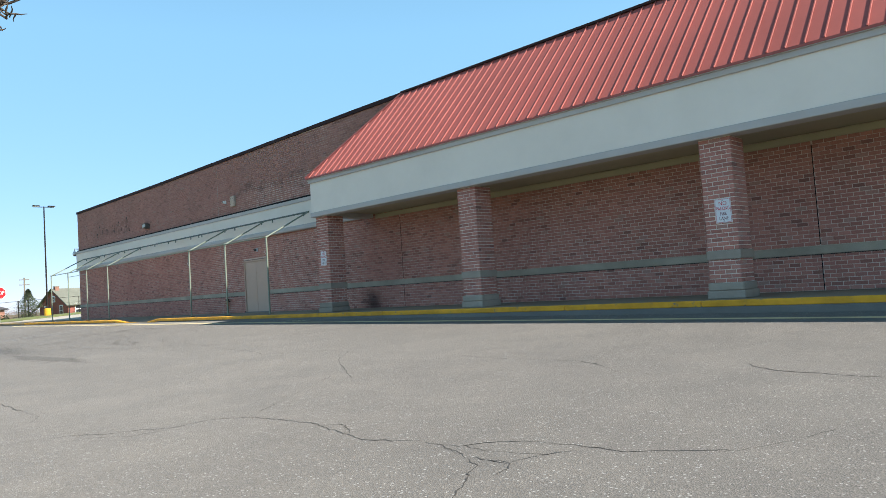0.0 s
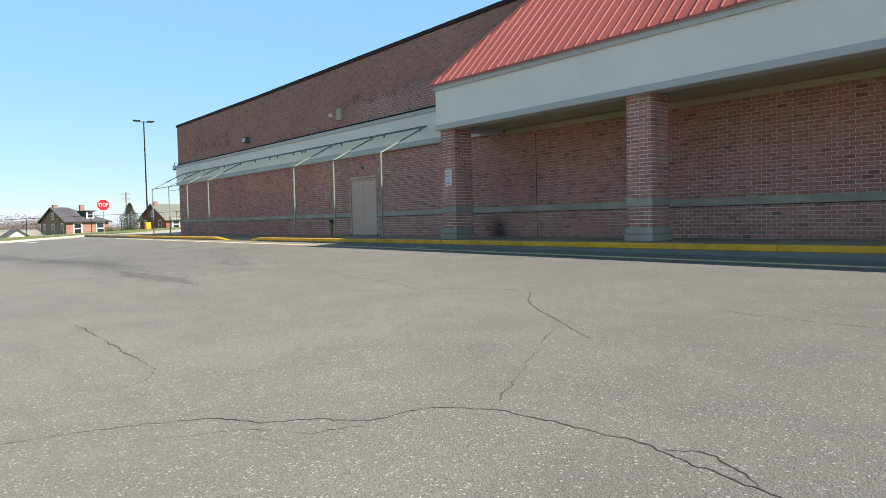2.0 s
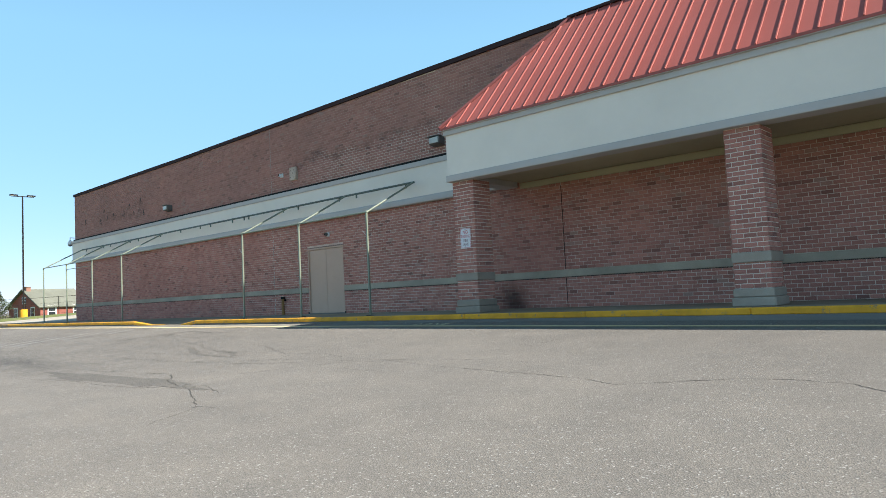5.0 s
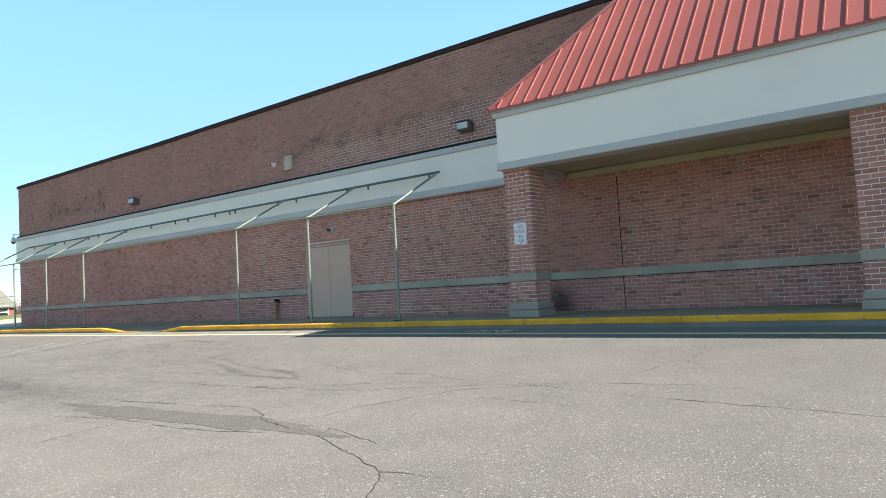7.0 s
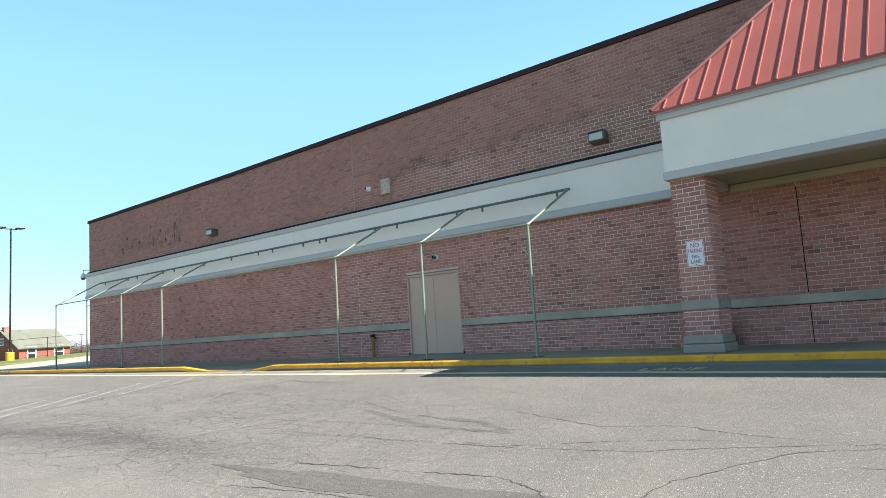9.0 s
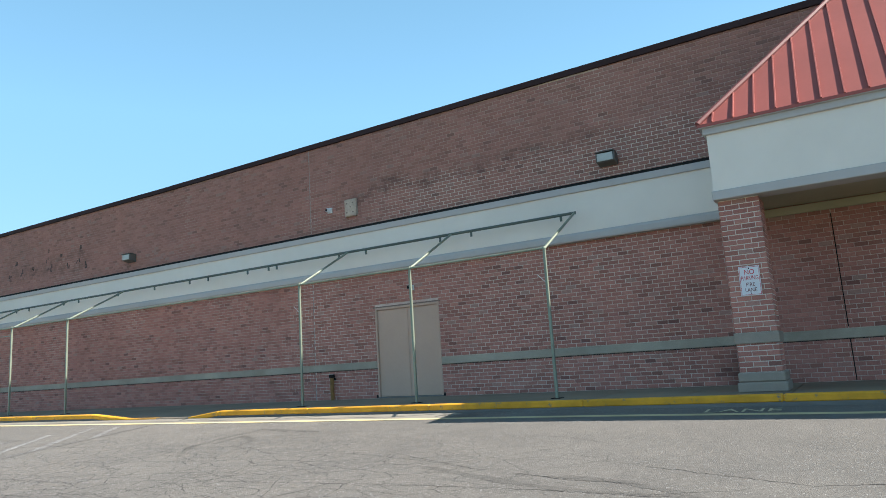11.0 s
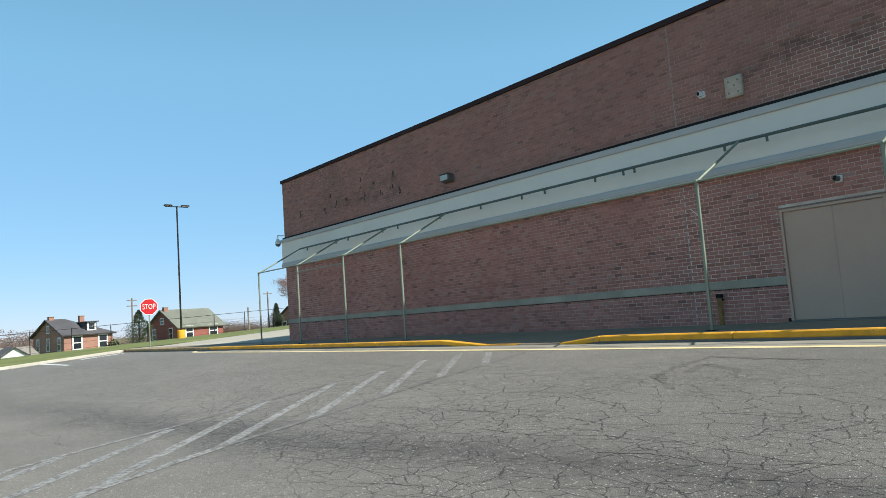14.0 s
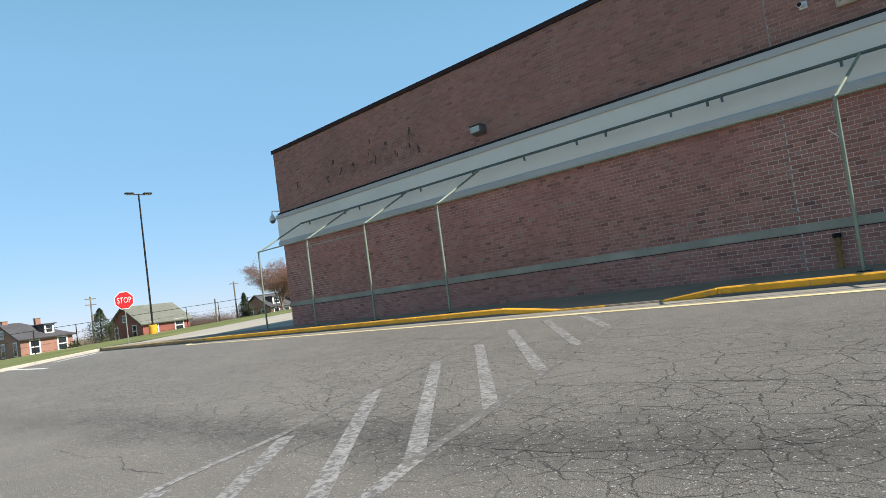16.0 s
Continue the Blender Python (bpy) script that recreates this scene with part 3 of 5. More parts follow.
part("drip_edge", shape((XL - 0.01, EAST, E0 - 0.012, E0 - 0.002, EZ - 0.05, EZ), (XL - 0.012, XL - 0.002, E0 - 0.002, WALL_Y - 0.05, EZ - 0.05, EZ)), ROOF_RED, roof, "red drip edge")
part("eave_board", shape((XL, EAST, E0, PF - 0.05, EZ - 0.06, EZ - 0.036), (XL, P0 - 0.05, PF - 0.05, WALL_Y - 0.05, EZ - 0.06, EZ - 0.036)), STUCCO_TRIM, roof)

BASE_STONE = worn("column_stone", (0.37, 0.315, 0.255), 0.9, large=0.8, fine=70, spread=0.2)
COURSE, UNIT, JOINT = 0.0813, 0.213, 0.010


def column(cx):
    cy, half = 13.47, 0.305
    col = thing("brick_column", (cx, cy, WALK_Z), "square brown brick column with stone base and belt", "column", "columns of the portico")
    part("core", shape((cx - half + 0.01, cx + half - 0.01, cy - half + 0.01, cy + half - 0.01, WALK_Z + 0.2, 3.58)), COLUMN_MORTAR, col)
    part("base_plinth", shape((cx - half - 0.05, cx + half + 0.05, cy - half - 0.05, cy + half + 0.05, WALK_Z, 0.71), bevel=0.015), BASE_STONE, col, "green-grey stone plinth")
    part("base_cap", shape((cx - half - 0.03, cx + half + 0.03, cy - half - 0.03, cy + half + 0.03, 0.712, 0.86), bevel=0.02), BASE_STONE, col, "green-grey stone base")
    part("belt", shape((cx - half - 0.02, cx + half + 0.02, cy - half - 0.02, cy + half + 0.02, 1.295, 1.465), bevel=0.01), BASE_STONE, col, "green-grey stone belt")
    return col, cx, cy, half


COLUMNS = [column(c) for c in (-15.71, -9.5, -3.13)]

# ---- verge, apron, kerbs ----
KERB_PALE = worn("pale_kerb", (0.52, 0.48, 0.4), 0.92, large=0.7, fine=50, spread=0.15)
APRON = worn("pale_concrete", (0.38, 0.34, 0.275), 0.92, large=0.3, fine=40, spread=0.12)


def apron_x(y):
    return -60.0 - (y - 13.3) * 0.45


quad_sheet("grass_verge", [[(x, y, land(x, y) + 0.11) for x in steps(-84, kerb_x(y) - 0.16, 8)] for y in steps(-30, 13.0, 12)], GRASS, "mown green grass verge beside the parking lot", "grass")
quad_sheet("grass_bank", [[(x, y, land(x, y) + 0.11) for x in steps(-84, apron_x(y) - 1.2, 8)] + [(apron_x(y), y, WALK_Z + 0.012 + max(0.0, y - 15.4) * 0.036)] for y in steps(13.0, 60, 14)], GRASS, "mown green grass bank beside the concrete drive", "grass")
quad_sheet("drive", [[(x, y, WALK_Z + 0.002 + max(0.0, y - 15.4) * 0.036) for x in steps(apron_x(y), -45.12 if y > 15.3 else -58.7, 12)] for y in [KERB_Y + 0.17, 14, 15.39, 15.42, 18, 21, 24, 28, 34, 40, 60]], APRON, "pale concrete drive beside the store", "drive")
side_kerb = thing("kerb_side", (-55, 6, 0), "pale concrete kerb along the grass verge", "kerb", kind="structure")
ks = steps(13.05, -12, 20)
for y0, y1 in zip(ks, ks[1:]):
    bm = bmesh.new()
    vs = []
    for y in (y0 - 0.004, y1 + 0.004):
        x, z = kerb_x(y), land(kerb_x(y), y)
        vs.append([bm.verts.new(p) for p in ((x, y, z - 0.1), (x, y, z + 0.115), (x - 0.02, y, z + 0.135), (x - 0.18, y, z + 0.135), (x - 0.18, y, z - 0.1))])
    for i in range(5):
        bm.faces.new((vs[0][i], vs[0][(i + 1) % 5], vs[1][(i + 1) % 5], vs[1][i]))
    bm.faces.new(vs[0][::-1])
    bm.faces.new(vs[1])
    bmesh.ops.recalc_face_normals(bm, faces=bm.faces)
    part("kerb_stone", bm, KERB_PALE, side_kerb)

# ---- paint on the asphalt ----
def paint_material(name, base, keep):
    """Road paint, worn away in flakes to the asphalt under it."""
    m = material(name, base, 0.75)
    p = m.node_tree.nodes["Principled BSDF"]
    v = coords(m)
    flakes = ramp(m, noisy(m, v, 17, 9, 0.8), [(keep - 0.03, base), (keep + 0.05, (0.13, 0.119, 0.109))])
    broad = ramp(m, noisy(m, v, 1.1, 4, 0.6), [(0.35, (0.82, 0.82, 0.82)), (0.7, (1.05, 1.05, 1.05))])
    link(m, mix(m, 1.0, flakes, broad, "MULTIPLY"), p.inputs["Base Color"])
    return m


YELLOW_LINE = paint_material("yellow_line_paint", (0.7, 0.57, 0.31), 0.64)
WHITE_LINE = paint_material("white_line_paint", (0.31, 0.302, 0.29), 0.49)
PALE_LINE = paint_material("pale_line_paint", (0.68, 0.67, 0.65), 0.6)
FAINT_LINE = paint_material("faint_line_paint", (0.31, 0.302, 0.29), 0.42)
GHOST_LINE = paint_material("lettering_paint", (0.6, 0.56, 0.36), 0.58)
PATCH = asphalt_material("asphalt_patch", 0.72)
TAR = asphalt_material("asphalt_smeared", 0.8)
CRACK = worn("crack_dirt", (0.052, 0.048, 0.044), 0.95, large=2, fine=30, spread=0.3)


def ribbon(points, width, lift, jag=0.0, seed=1):
    """A flat strip along points on the lot, with wandering edges."""
    r = random.Random(seed)
    dense = []
    for (x0, y0), (x1, y1) in zip(points, points[1:]):
        n = max(1, int(math.hypot(x1 - x0, y1 - y0) / (0.03 if jag else 1.5)))
        dense += [(x0 + (x1 - x0) * i / n, y0 + (y1 - y0) * i / n) for i in range(n)]
    dense.append(points[-1])
    if jag:
        bent = []
        for x, y in dense:
            dx = sum(k * noise.noise(Vector((x * f, y * f, seed * 3.7))) for k, f in ((0.022, 1.5), (0.026, 5.0), (0.022, 14.0)))
            dy = sum(k * noise.noise(Vector((x * f, y * f, seed * 3.7 + 50))) for k, f in ((0.022, 1.5), (0.026, 5.0), (0.022, 14.0)))
            bent.append((x + dx + r.uniform(-0.006, 0.006), y + dy + r.uniform(-0.006, 0.006)))
        dense = bent
    verts, faces = [], []
    for i, (x, y) in enumerate(dense):
        a, b = dense[max(0, i - 1)], dense[min(len(dense) - 1, i + 1)]
        d = Vector((b[0] - a[0], b[1] - a[1], 0)).normalized()
        side = Vector((-d.y, d.x, 0))
        if jag:
            taper = min(1.0, 0.5 + 4 * min(i, len(dense) - 1 - i) / len(dense))
            w = 0.84 * width * max(0.15, 0.75 + 0.9 * noise.noise(Vector((x * 2.5, y * 2.5, seed)))) * r.uniform(0.6, 1.3) * taper / 2
        else:
            w = width / 2
        for s in (-1, 1):
            px, py = x + side.x * w * s, y + side.y * w * s
            verts.append((px, py, land(px, py) + lift + (0.002 if py > 10.3 else 0.0)))
        if i and (not jag or noise.noise(Vector((x * 3.1, y * 3.1, seed * 1.7))) > -0.42):
            k = 2 * i
            faces.append((k - 2, k, k + 1, k - 1))
    return verts, faces


def marking(name, points, width, mat, label, category="road marking", group=""):
    v, f = ribbon(points, width, 0.002 if name == "hatch_bar" else 0.0036)
    return tagged(joined(name, v, f, mat), label, category, group)


marking("yellow_line", [(-48.0, 12.5), (-47.2, 12.15), (-40, 11.95), (-34, 11.85), (-27, 11.77), (14, 11.75)], 0.19, YELLOW_LINE, "faded yellow fire lane line along the kerb")
marking("hatch_outline", [(-25.97, 1.8), (-26.32, 2.35), (-26.58, 2.8), (-26.87, 3.4), (-27.06, 3.95), (-27.22, 4.4)], 0.085, WHITE_LINE, "worn white outline of a painted hatched area", group="hatching")
marking("hatch_outline", [(-27.22, 4.4), (-27.57, 5.1), (-27.83, 5.7), (-28.8, 7.75), (-29.6, 9.6)], 0.085, FAINT_LINE, "worn white outline of a painted hatched area", group="hatching")
marking("hatch_outline", [(-24.2, 2.2), (-24.75, 3.1), (-25.3, 4.25)], 0.13, WHITE_LINE, "worn white outline of a painted hatched area", group="hatching")
marking("hatch_outline", [(-25.3, 4.25), (-25.75, 5.5), (-26.3, 6.9), (-26.85, 8.25), (-27.35, 9.7), (-27.95, 11.4)], 0.1, FAINT_LINE, "worn white outline of a painted hatched area", group="hatching")
for a, b in (((-25.2, 1.7), (-26.7, 3.17)), ((-24.7, 2.03), (-27.1, 4.4)), ((-24.5, 2.75), (-28.0, 6.05)), ((-25.27, 4.22), (-28.65, 7.58)), ((-25.76, 5.49), (-29.05, 8.83)), ((-26.4, 6.96), (-29.6, 10.2)), ((-26.95, 8.4), (-29.63, 11.2)), ((-27.5, 9.9), (-28.95, 11.4))):
    marking("hatch_bar", [a, b], 0.14, WHITE_LINE, "worn white diagonal bar painted on asphalt", group="hatching")
for a, b in (((-56.0, 8.2), (-50.5, 8.2)), ((-57.7, 12.1), (-56.0, 9.9)), ((-57.2, 12.2), (-55.3, 9.7))):
    marking("parking_line", [a, b], 0.2, PALE_LINE, "pale painted line near the grass kerb", group="parking lines")


# sunlight on the gutter put into a paler strip, ending at the portico's shadow
GUTTER = paint_material("sunlit_gutter", (0.27, 0.245, 0.205), 0.62)
v, f = ribbon([(-46.5, 12.36), (-40, 12.29), (-34, 12.25), (-27, 12.22), (-20.6, 12.2)], 0.66, 0.0015)
tagged(joined("gutter", v, f, GUTTER), "pale gutter with sunlight put into its colour, between the kerb and the yellow line", "gutter", "", "structure")


def lettering(name, words, size, mat, m, parent=None, label="", category="", thick=0.0, width=1.0):
    """Raised letters from the built-in font, turned into a mesh."""
    cu = bpy.data.curves.new(name, "FONT")
    cu.body, cu.size, cu.align_x, cu.align_y, cu.extrude = words, size, "CENTER", "CENTER", thick
    cu.resolution_u = 3
    tmp = bpy.data.objects.new(name, cu)
    me = bpy.data.meshes.new_from_object(tmp)
    bpy.data.objects.remove(tmp)
    me.transform(Matrix.Diagonal((width, 1, 1, 1)))
    me.materials.append(mat)
    ob = new(name, me)
    if parent:
        ob.parent = parent
        ob.matrix_basis = Matrix.Translation(-root_place(parent)) @ m
    else:
        ob.matrix_basis = m
    if label:
        tagged(ob, label, category)
    return ob


for words, x, paint in (("LANE", -15.9, GHOST_LINE), ("FIRE", -20.55, FAINT_LINE)):
    lettering("lane_lettering", words, 0.5, paint, pose(x, 12.13, land(x, 12.13) + 0.008, 2.2), label="faded yellow lettering painted on asphalt by the kerb", category="road marking", width=0.86)

CRACKS = []


def crack(width, *way):
    """A crack wandering from point to point of the lot."""
    CRACKS.append((width, way))


crack(0.0117, (-5.25, 1.3), (-5.15, 1.7), (-4.95, 2.15), (-4.75, 2.45), (-4.5, 2.6), (-4.3, 2.85), (-4.05, 3.0), (-4.0, 3.35), (-3.75, 3.6), (-3.2, 3.65), (-2.8, 3.68), (-2.4, 3.62), (-1.95, 3.52), (-1.55, 3.68), (-1.25, 3.65), (-0.95, 3.55))
crack(0.0117, (-0.95, 3.55), (-0.72, 3.43), (-0.66, 3.27), (-0.58, 3.1), (-0.45, 2.9), (-0.3, 2.6))
crack(0.0104, (-1.5, 3.68), (-1.17, 3.68), (-1.03, 3.88), (-0.74, 4.02), (-0.3, 4.04), (-0.1, 4.05), (0.45, 4.35), (0.66, 4.65), (0.8, 5.0))
crack(0.0091, (-1.12, 3.72), (-0.94, 3.69), (-0.75, 3.74), (-0.5, 3.8), (-0.38, 3.96))
crack(0.0091, (-1.25, 3.65), (-0.8, 3.53), (-0.6, 3.57), (-0.5, 3.75), (-0.4, 3.93))
crack(0.0091, (-0.8, 3.52), (-0.6, 3.54), (-0.52, 3.46), (-0.5, 3.33))
crack(0.0091, (-2.7, 3.68), (-2.55, 3.77), (-2.36, 3.7), (-2.2, 3.58))
crack(0.0078, (-4.65, 2.05), (-4.4, 2.5), (-4.1, 2.68), (-4.0, 2.93))
crack(0.011, (-3.72, 3.6), (-3.82, 3.76), (-3.92, 3.88), (-4.05, 4.1), (-4.2, 4.33), (-4.45, 4.75), (-4.7, 5.05), (-4.86, 5.3), (-5.0, 5.65))
crack(0.014, (-4.5, 5.4), (-4.8, 5.6), (-5.05, 5.74), (-5.55, 6.05), (-6.1, 6.4), (-6.5, 6.75), (-6.9, 7.2), (-7.4, 7.27), (-7.75, 7.2), (-8.35, 6.73), (-8.6, 6.62), (-9.0, 6.8), (-9.7, 6.92), (-10.4, 7.02), (-11.4, 7.16))
crack(0.014, (-11.4, 7.16), (-12.4, 7.42), (-13.25, 7.06), (-14.1, 6.64), (-15.2, 6.48), (-16.55, 6.43), (-18.5, 6.44))
crack(0.0156, (-9.6, 2.62), (-8.15, 2.62), (-7.0, 2.58), (-6.66, 2.59), (-6.37, 2.56))
crack(0.0091, (-6.37, 2.56), (-6.14, 2.46), (-5.95, 2.24))
crack(0.014, (-4.4, 7.2), (-3.8, 7.12), (-3.0, 7.12), (-2.4, 7.09), (-1.95, 6.85), (-1.55, 6.5))
crack(0.014, (-0.7, 7.4), (-0.23, 7.0), (0.4, 6.86), (1.2, 6.85))
crack(0.02, (-17.3, 5.06), (-16.6, 5.38), (-15.8, 5.45), (-15.1, 5.53), (-14.6, 5.6), (-14.15, 5.4), (-14.0, 5.25), (-13.5, 5.1), (-12.9, 4.99))
crack(0.014, (-16.6, 4.6), (-15.5, 4.75), (-14.7, 4.7), (-14.0, 4.77), (-13.4, 4.93), (-12.9, 4.97), (-12.3, 4.7), (-11.7, 4.43))
crack(0.0117, (-11.2, 4.46), (-11.7, 4.43), (-11.28, 3.75))
crack(0.011, (-12.9, 4.98), (-13.0, 5.22), (-12.8, 5.13), (-12.25, 4.95))
crack(0.014, (-13.5, 5.15), (-13.4, 5.9), (-13.15, 6.45), (-12.88, 6.99), (-12.4, 7.24), (-11.9, 7.5))
crack(0.014, (-12.45, 6.65), (-11.8, 6.6), (-11.35, 6.54), (-10.8, 6.78))
crack(0.014, (-16.25, 6.49), (-15.1, 6.57), (-14.3, 7.0), (-13.4, 7.29))
crack(0.014, (-19.2, 5.0), (-19.45, 5.85), (-19.2, 6.5), (-18.9, 7.15), (-18.0, 7.85))
crack(0.011, (-15.35, 3.8), (-15.45, 4.5), (-15.4, 4.8))
crack(0.014, (-21.5, 6.8), (-18.7, 7.05), (-17.2, 7.1), (-15.9, 7.08), (-15.1, 7.43))
crack(0.014, (-19.6, 8.75), (-17.9, 7.87), (-16.7, 7.52), (-16.0, 7.42))
crack(0.014, (-16.5, 8.3), (-14.8, 7.57), (-14.1, 7.77), (-13.2, 7.49), (-12.5, 7.36), (-11.5, 7.65), (-10.5, 7.75), (-10.1, 7.58))
crack(0.014, (-11.5, 8.35), (-11.4, 8.55), (-11.45, 9.25), (-11.2, 9.1), (-11.25, 9.9))
crack(0.014, (-24.7, 6.5), (-23.6, 6.5), (-22.9, 6.55), (-22.5, 6.45), (-22.0, 6.55))
crack(0.014, (-25.4, 7.15), (-24.6, 7.55), (-23.8, 7.7), (-23.2, 7.35), (-22.7, 7.1))
crack(0.014, (-23.4, 5.87), (-22.6, 5.9), (-22.2, 6.07), (-21.5, 6.1))
crack(0.011, (-22.1, 5.55), (-21.5, 5.73), (-21.0, 5.7), (-20.6, 5.9), (-20.2, 6.07))
crack(0.014, (-22.1, 7.13), (-21.5, 7.17), (-20.5, 7.17))
crack(0.0104, (-23.7, 4.2), (-23.35, 4.05), (-22.9, 4.2), (-22.3, 4.45))
crack(0.011, (-25.1, 4.6), (-24.4, 4.65), (-24.1, 4.75), (-23.65, 4.9), (-23.3, 5.0))
crack(0.011, (-23.15, 4.55), (-23.3, 4.8), (-23.5, 5.2), (-23.3, 5.1), (-23.1, 5.2), (-22.9, 5.05))
crack(0.0117, (-29.9, 3.35), (-28.9, 3.34), (-28.4, 3.48), (-27.8, 3.33), (-27.2, 3.4))
crack(0.014, (-35.7, 10.9), (-32.5, 10.05), (-29.7, 9.5), (-28.1, 9.1), (-26.6, 8.8), (-25.5, 8.85))
wander = random.Random(77)
for k in range(46):
    x, y = wander.uniform(-37, -18), wander.uniform(4.6, 10.6)
    a = wander.gauss(0, 0.12) + (math.pi if wander.random() < 0.5 else 0)
    pts = [(x, y)]
    for _ in range(wander.randint(4, 9)):
        a += wander.gauss(0, 0.16)
        x, y = x + 0.35 * math.cos(a), min(11.2, y + 0.3 * math.sin(a))
        pts.append((x, y))
    crack(0.008, *pts)
cv, cf = [], []
for i, (width, way) in enumerate(CRACKS):
    v, f = ribbon(way, width, 0.0025, 0.018, 11 + i)
    n = len(cv)
    cv += v
    cf += [tuple(n + k for k in q) for q in f]
tagged(joined("asphalt_cracks", cv, cf, CRACK), "branching dark cracks across the old asphalt", "crack", "", "stuff")


def blot(cx, cy, rx, ry, turn, seed):
    """A ragged flat patch of darker asphalt."""
    r = random.Random(seed)
    n, verts = 72, []
    wob = [r.uniform(0, 6.28) for _ in range(6)]
    for i in range(n):
        a = 2 * math.pi * i / n
        k = 1 + sum(0.13 / (j + 1) ** 0.5 * math.sin((2 * j + 2) * a + wob[j]) for j in range(6)) + r.uniform(-0.05, 0.05)
        u, v = rx * k * math.cos(a), ry * k * math.sin(a)
        x, y = cx + u * math.cos(turn) - v * math.sin(turn), cy + u * math.sin(turn) + v * math.cos(turn)
        verts.append((x, y, land(x, y) + 0.0025))
    ob = joined("asphalt_patch", verts, [tuple(range(n))], PATCH)
    return tagged(ob, "ragged patch of darker worn asphalt", "asphalt patch", "asphalt patches")


blot(-15.05, 5.03, 1.95, 0.24, 0.03, 3)


def tar(*way):
    """A smear of old tar, soft-edged and thin."""
    v, f = ribbon(way, 0.17, 0.0018, 0.018, 5)
    return tagged(joined("tar_smear", v, f, TAR), "thin dark smear of old tar on the asphalt", "tar smear", "tar smears")


tar((-23.8, 10.8), (-23.7, 9.75), (-23.55, 9.0), (-22.8, 8.15))
tar((-23.3, 9.25), (-23.45, 10.0), (-22.85, 9.6), (-22.5, 9.0))
tar((-23.8, 10.75), (-23.0, 10.55), (-22.2, 10.45))
tar((-18.5, 7.9), (-16.7, 7.15), (-15.5, 7.05), (-16.2, 7.5), (-17.3, 7.7))

# ---- door ----
FRAME_BROWN = worn("door_frame_brown", (0.22, 0.145, 0.11), 0.6, large=0.7, fine=25, spread=0.1, relief=0.05)
d0, d1, dz0, dz1 = DOOR
door = thing("door_1", ((d0 + d1) / 2, WALL_Y, dz0), "closed tan double steel door in the brick wall", "door", kind="structure")
part("door_frame", shape((d0, d0 + 0.05, WALL_Y - 0.01, WALL_Y + 0.16, dz0, dz1), (d1 - 0.05, d1, WALL_Y - 0.01, WALL_Y + 0.16, dz0, dz1), (d0 + 0.05, d1 - 0.05, WALL_Y - 0.01, WALL_Y + 0.16, dz1 - 0.05, dz1), bevel=0.004), DOOR_TAN, door)
mid = (d0 + d1) / 2
for a, b in ((d0 + 0.053, mid - 0.003), (mid + 0.003, d1 - 0.053)):
    leaf = part("door_leaf", shape((a, b, WALL_Y + 0.03, WALL_Y + 0.08, dz0 + 0.012, dz1 - 0.053), bevel=0.004), DOOR_TAN, door)
    for hz in (0.25, 1.0, 1.8):
        hx = a - 0.004 if a < mid - 0.5 else b + 0.004
        bm = bmesh.new()
        tube(bm, (hx, WALL_Y + 0.022, dz0 + hz), (hx, WALL_Y + 0.022, dz0 + hz + 0.1), 0.009, seg=8)
        part("hinge", bm, DOOR_TAN, leaf)
part("astragal", shape((mid - 0.02, mid + 0.02, WALL_Y + 0.022, WALL_Y + 0.029, dz0 + 0.02, dz1 - 0.06)), DOOR_TAN, door)
part("lintel", shape((d0 - 0.05, d1 + 0.05, WALL_Y - 0.014, WALL_Y + 0.1, dz1 + 0.004, dz1 + 0.034)), FRAME_BROWN, door, "dark brown steel lintel")
part("threshold", shape((d0, d1, WALL_Y - 0.02, WALL_Y + 0.14, dz0 - 0.02, dz0 + 0.008), bevel=0.004), CURB_GREY, door, "grey concrete threshold")
part("backing", shape((d0 - 0.1, d1 + 0.1, WALL_Y + 0.41, WALL_Y + 0.45, 0.1, dz1 + 0.1)), DARK, door)
for x in (d0 - 0.03, d1 + 0.03):
    part("corner_guard", shape((x - 0.025, x + 0.025, WALL_Y - 0.02, WALL_Y - 0.001, dz0 - 0.015, dz0 + 0.06), bevel=0.006), DARK, door, "dark scuffed guard")

# ---- bare awning frame ----
awning = thing("awning_frame", (-31.1, 13.19, WALK_Z), "bare galvanised pipe frame of a stripped awning", "awning frame")
POSTS = (-19.07, -22.04, -25.05, -34.1, -37.11, -40.08, -43.11)
PIPE_DARK = worn("dark_green_pipe", (0.1, 0.125, 0.105), 0.5, 0.1, large=2, fine=30, spread=0.2, relief=0.1)
AY, AZ, RY, RZ2 = 13.19, 3.26, 15.0, 4.2
for x in POSTS:
    bm = bmesh.new()
    box(bm, x - 0.025, x + 0.025, AY - 0.025, AY + 0.025, WALK_Z, AZ)
    soften(bm, 0.006)
    post = part("post", bm, GALV, awning)
    part("foot_plate", shape((x - 0.09, x + 0.09, AY - 0.09, AY + 0.09, WALK_Z, WALK_Z + 0.012), bevel=0.003), DARK, post, "dark rusty foot plate")
    bm = bmesh.new()
    tube(bm, (x, AY, AZ - 0.01), (x, RY, RZ2), 0.026)
    part("rafter", bm, GALV, awning)
    bm = bmesh.new()
    bmesh.ops.create_uvsphere(bm, u_segments=10, v_segments=6, radius=0.04, matrix=Matrix.Translation((x, AY, AZ)))
    part("elbow", bm, GALV, awning)
bm = bmesh.new()
tube(bm, (POSTS[-1], AY, AZ), (POSTS[0], AY, AZ), 0.022)
part("front_rail", bm, GALV, awning)
bm = bmesh.new()
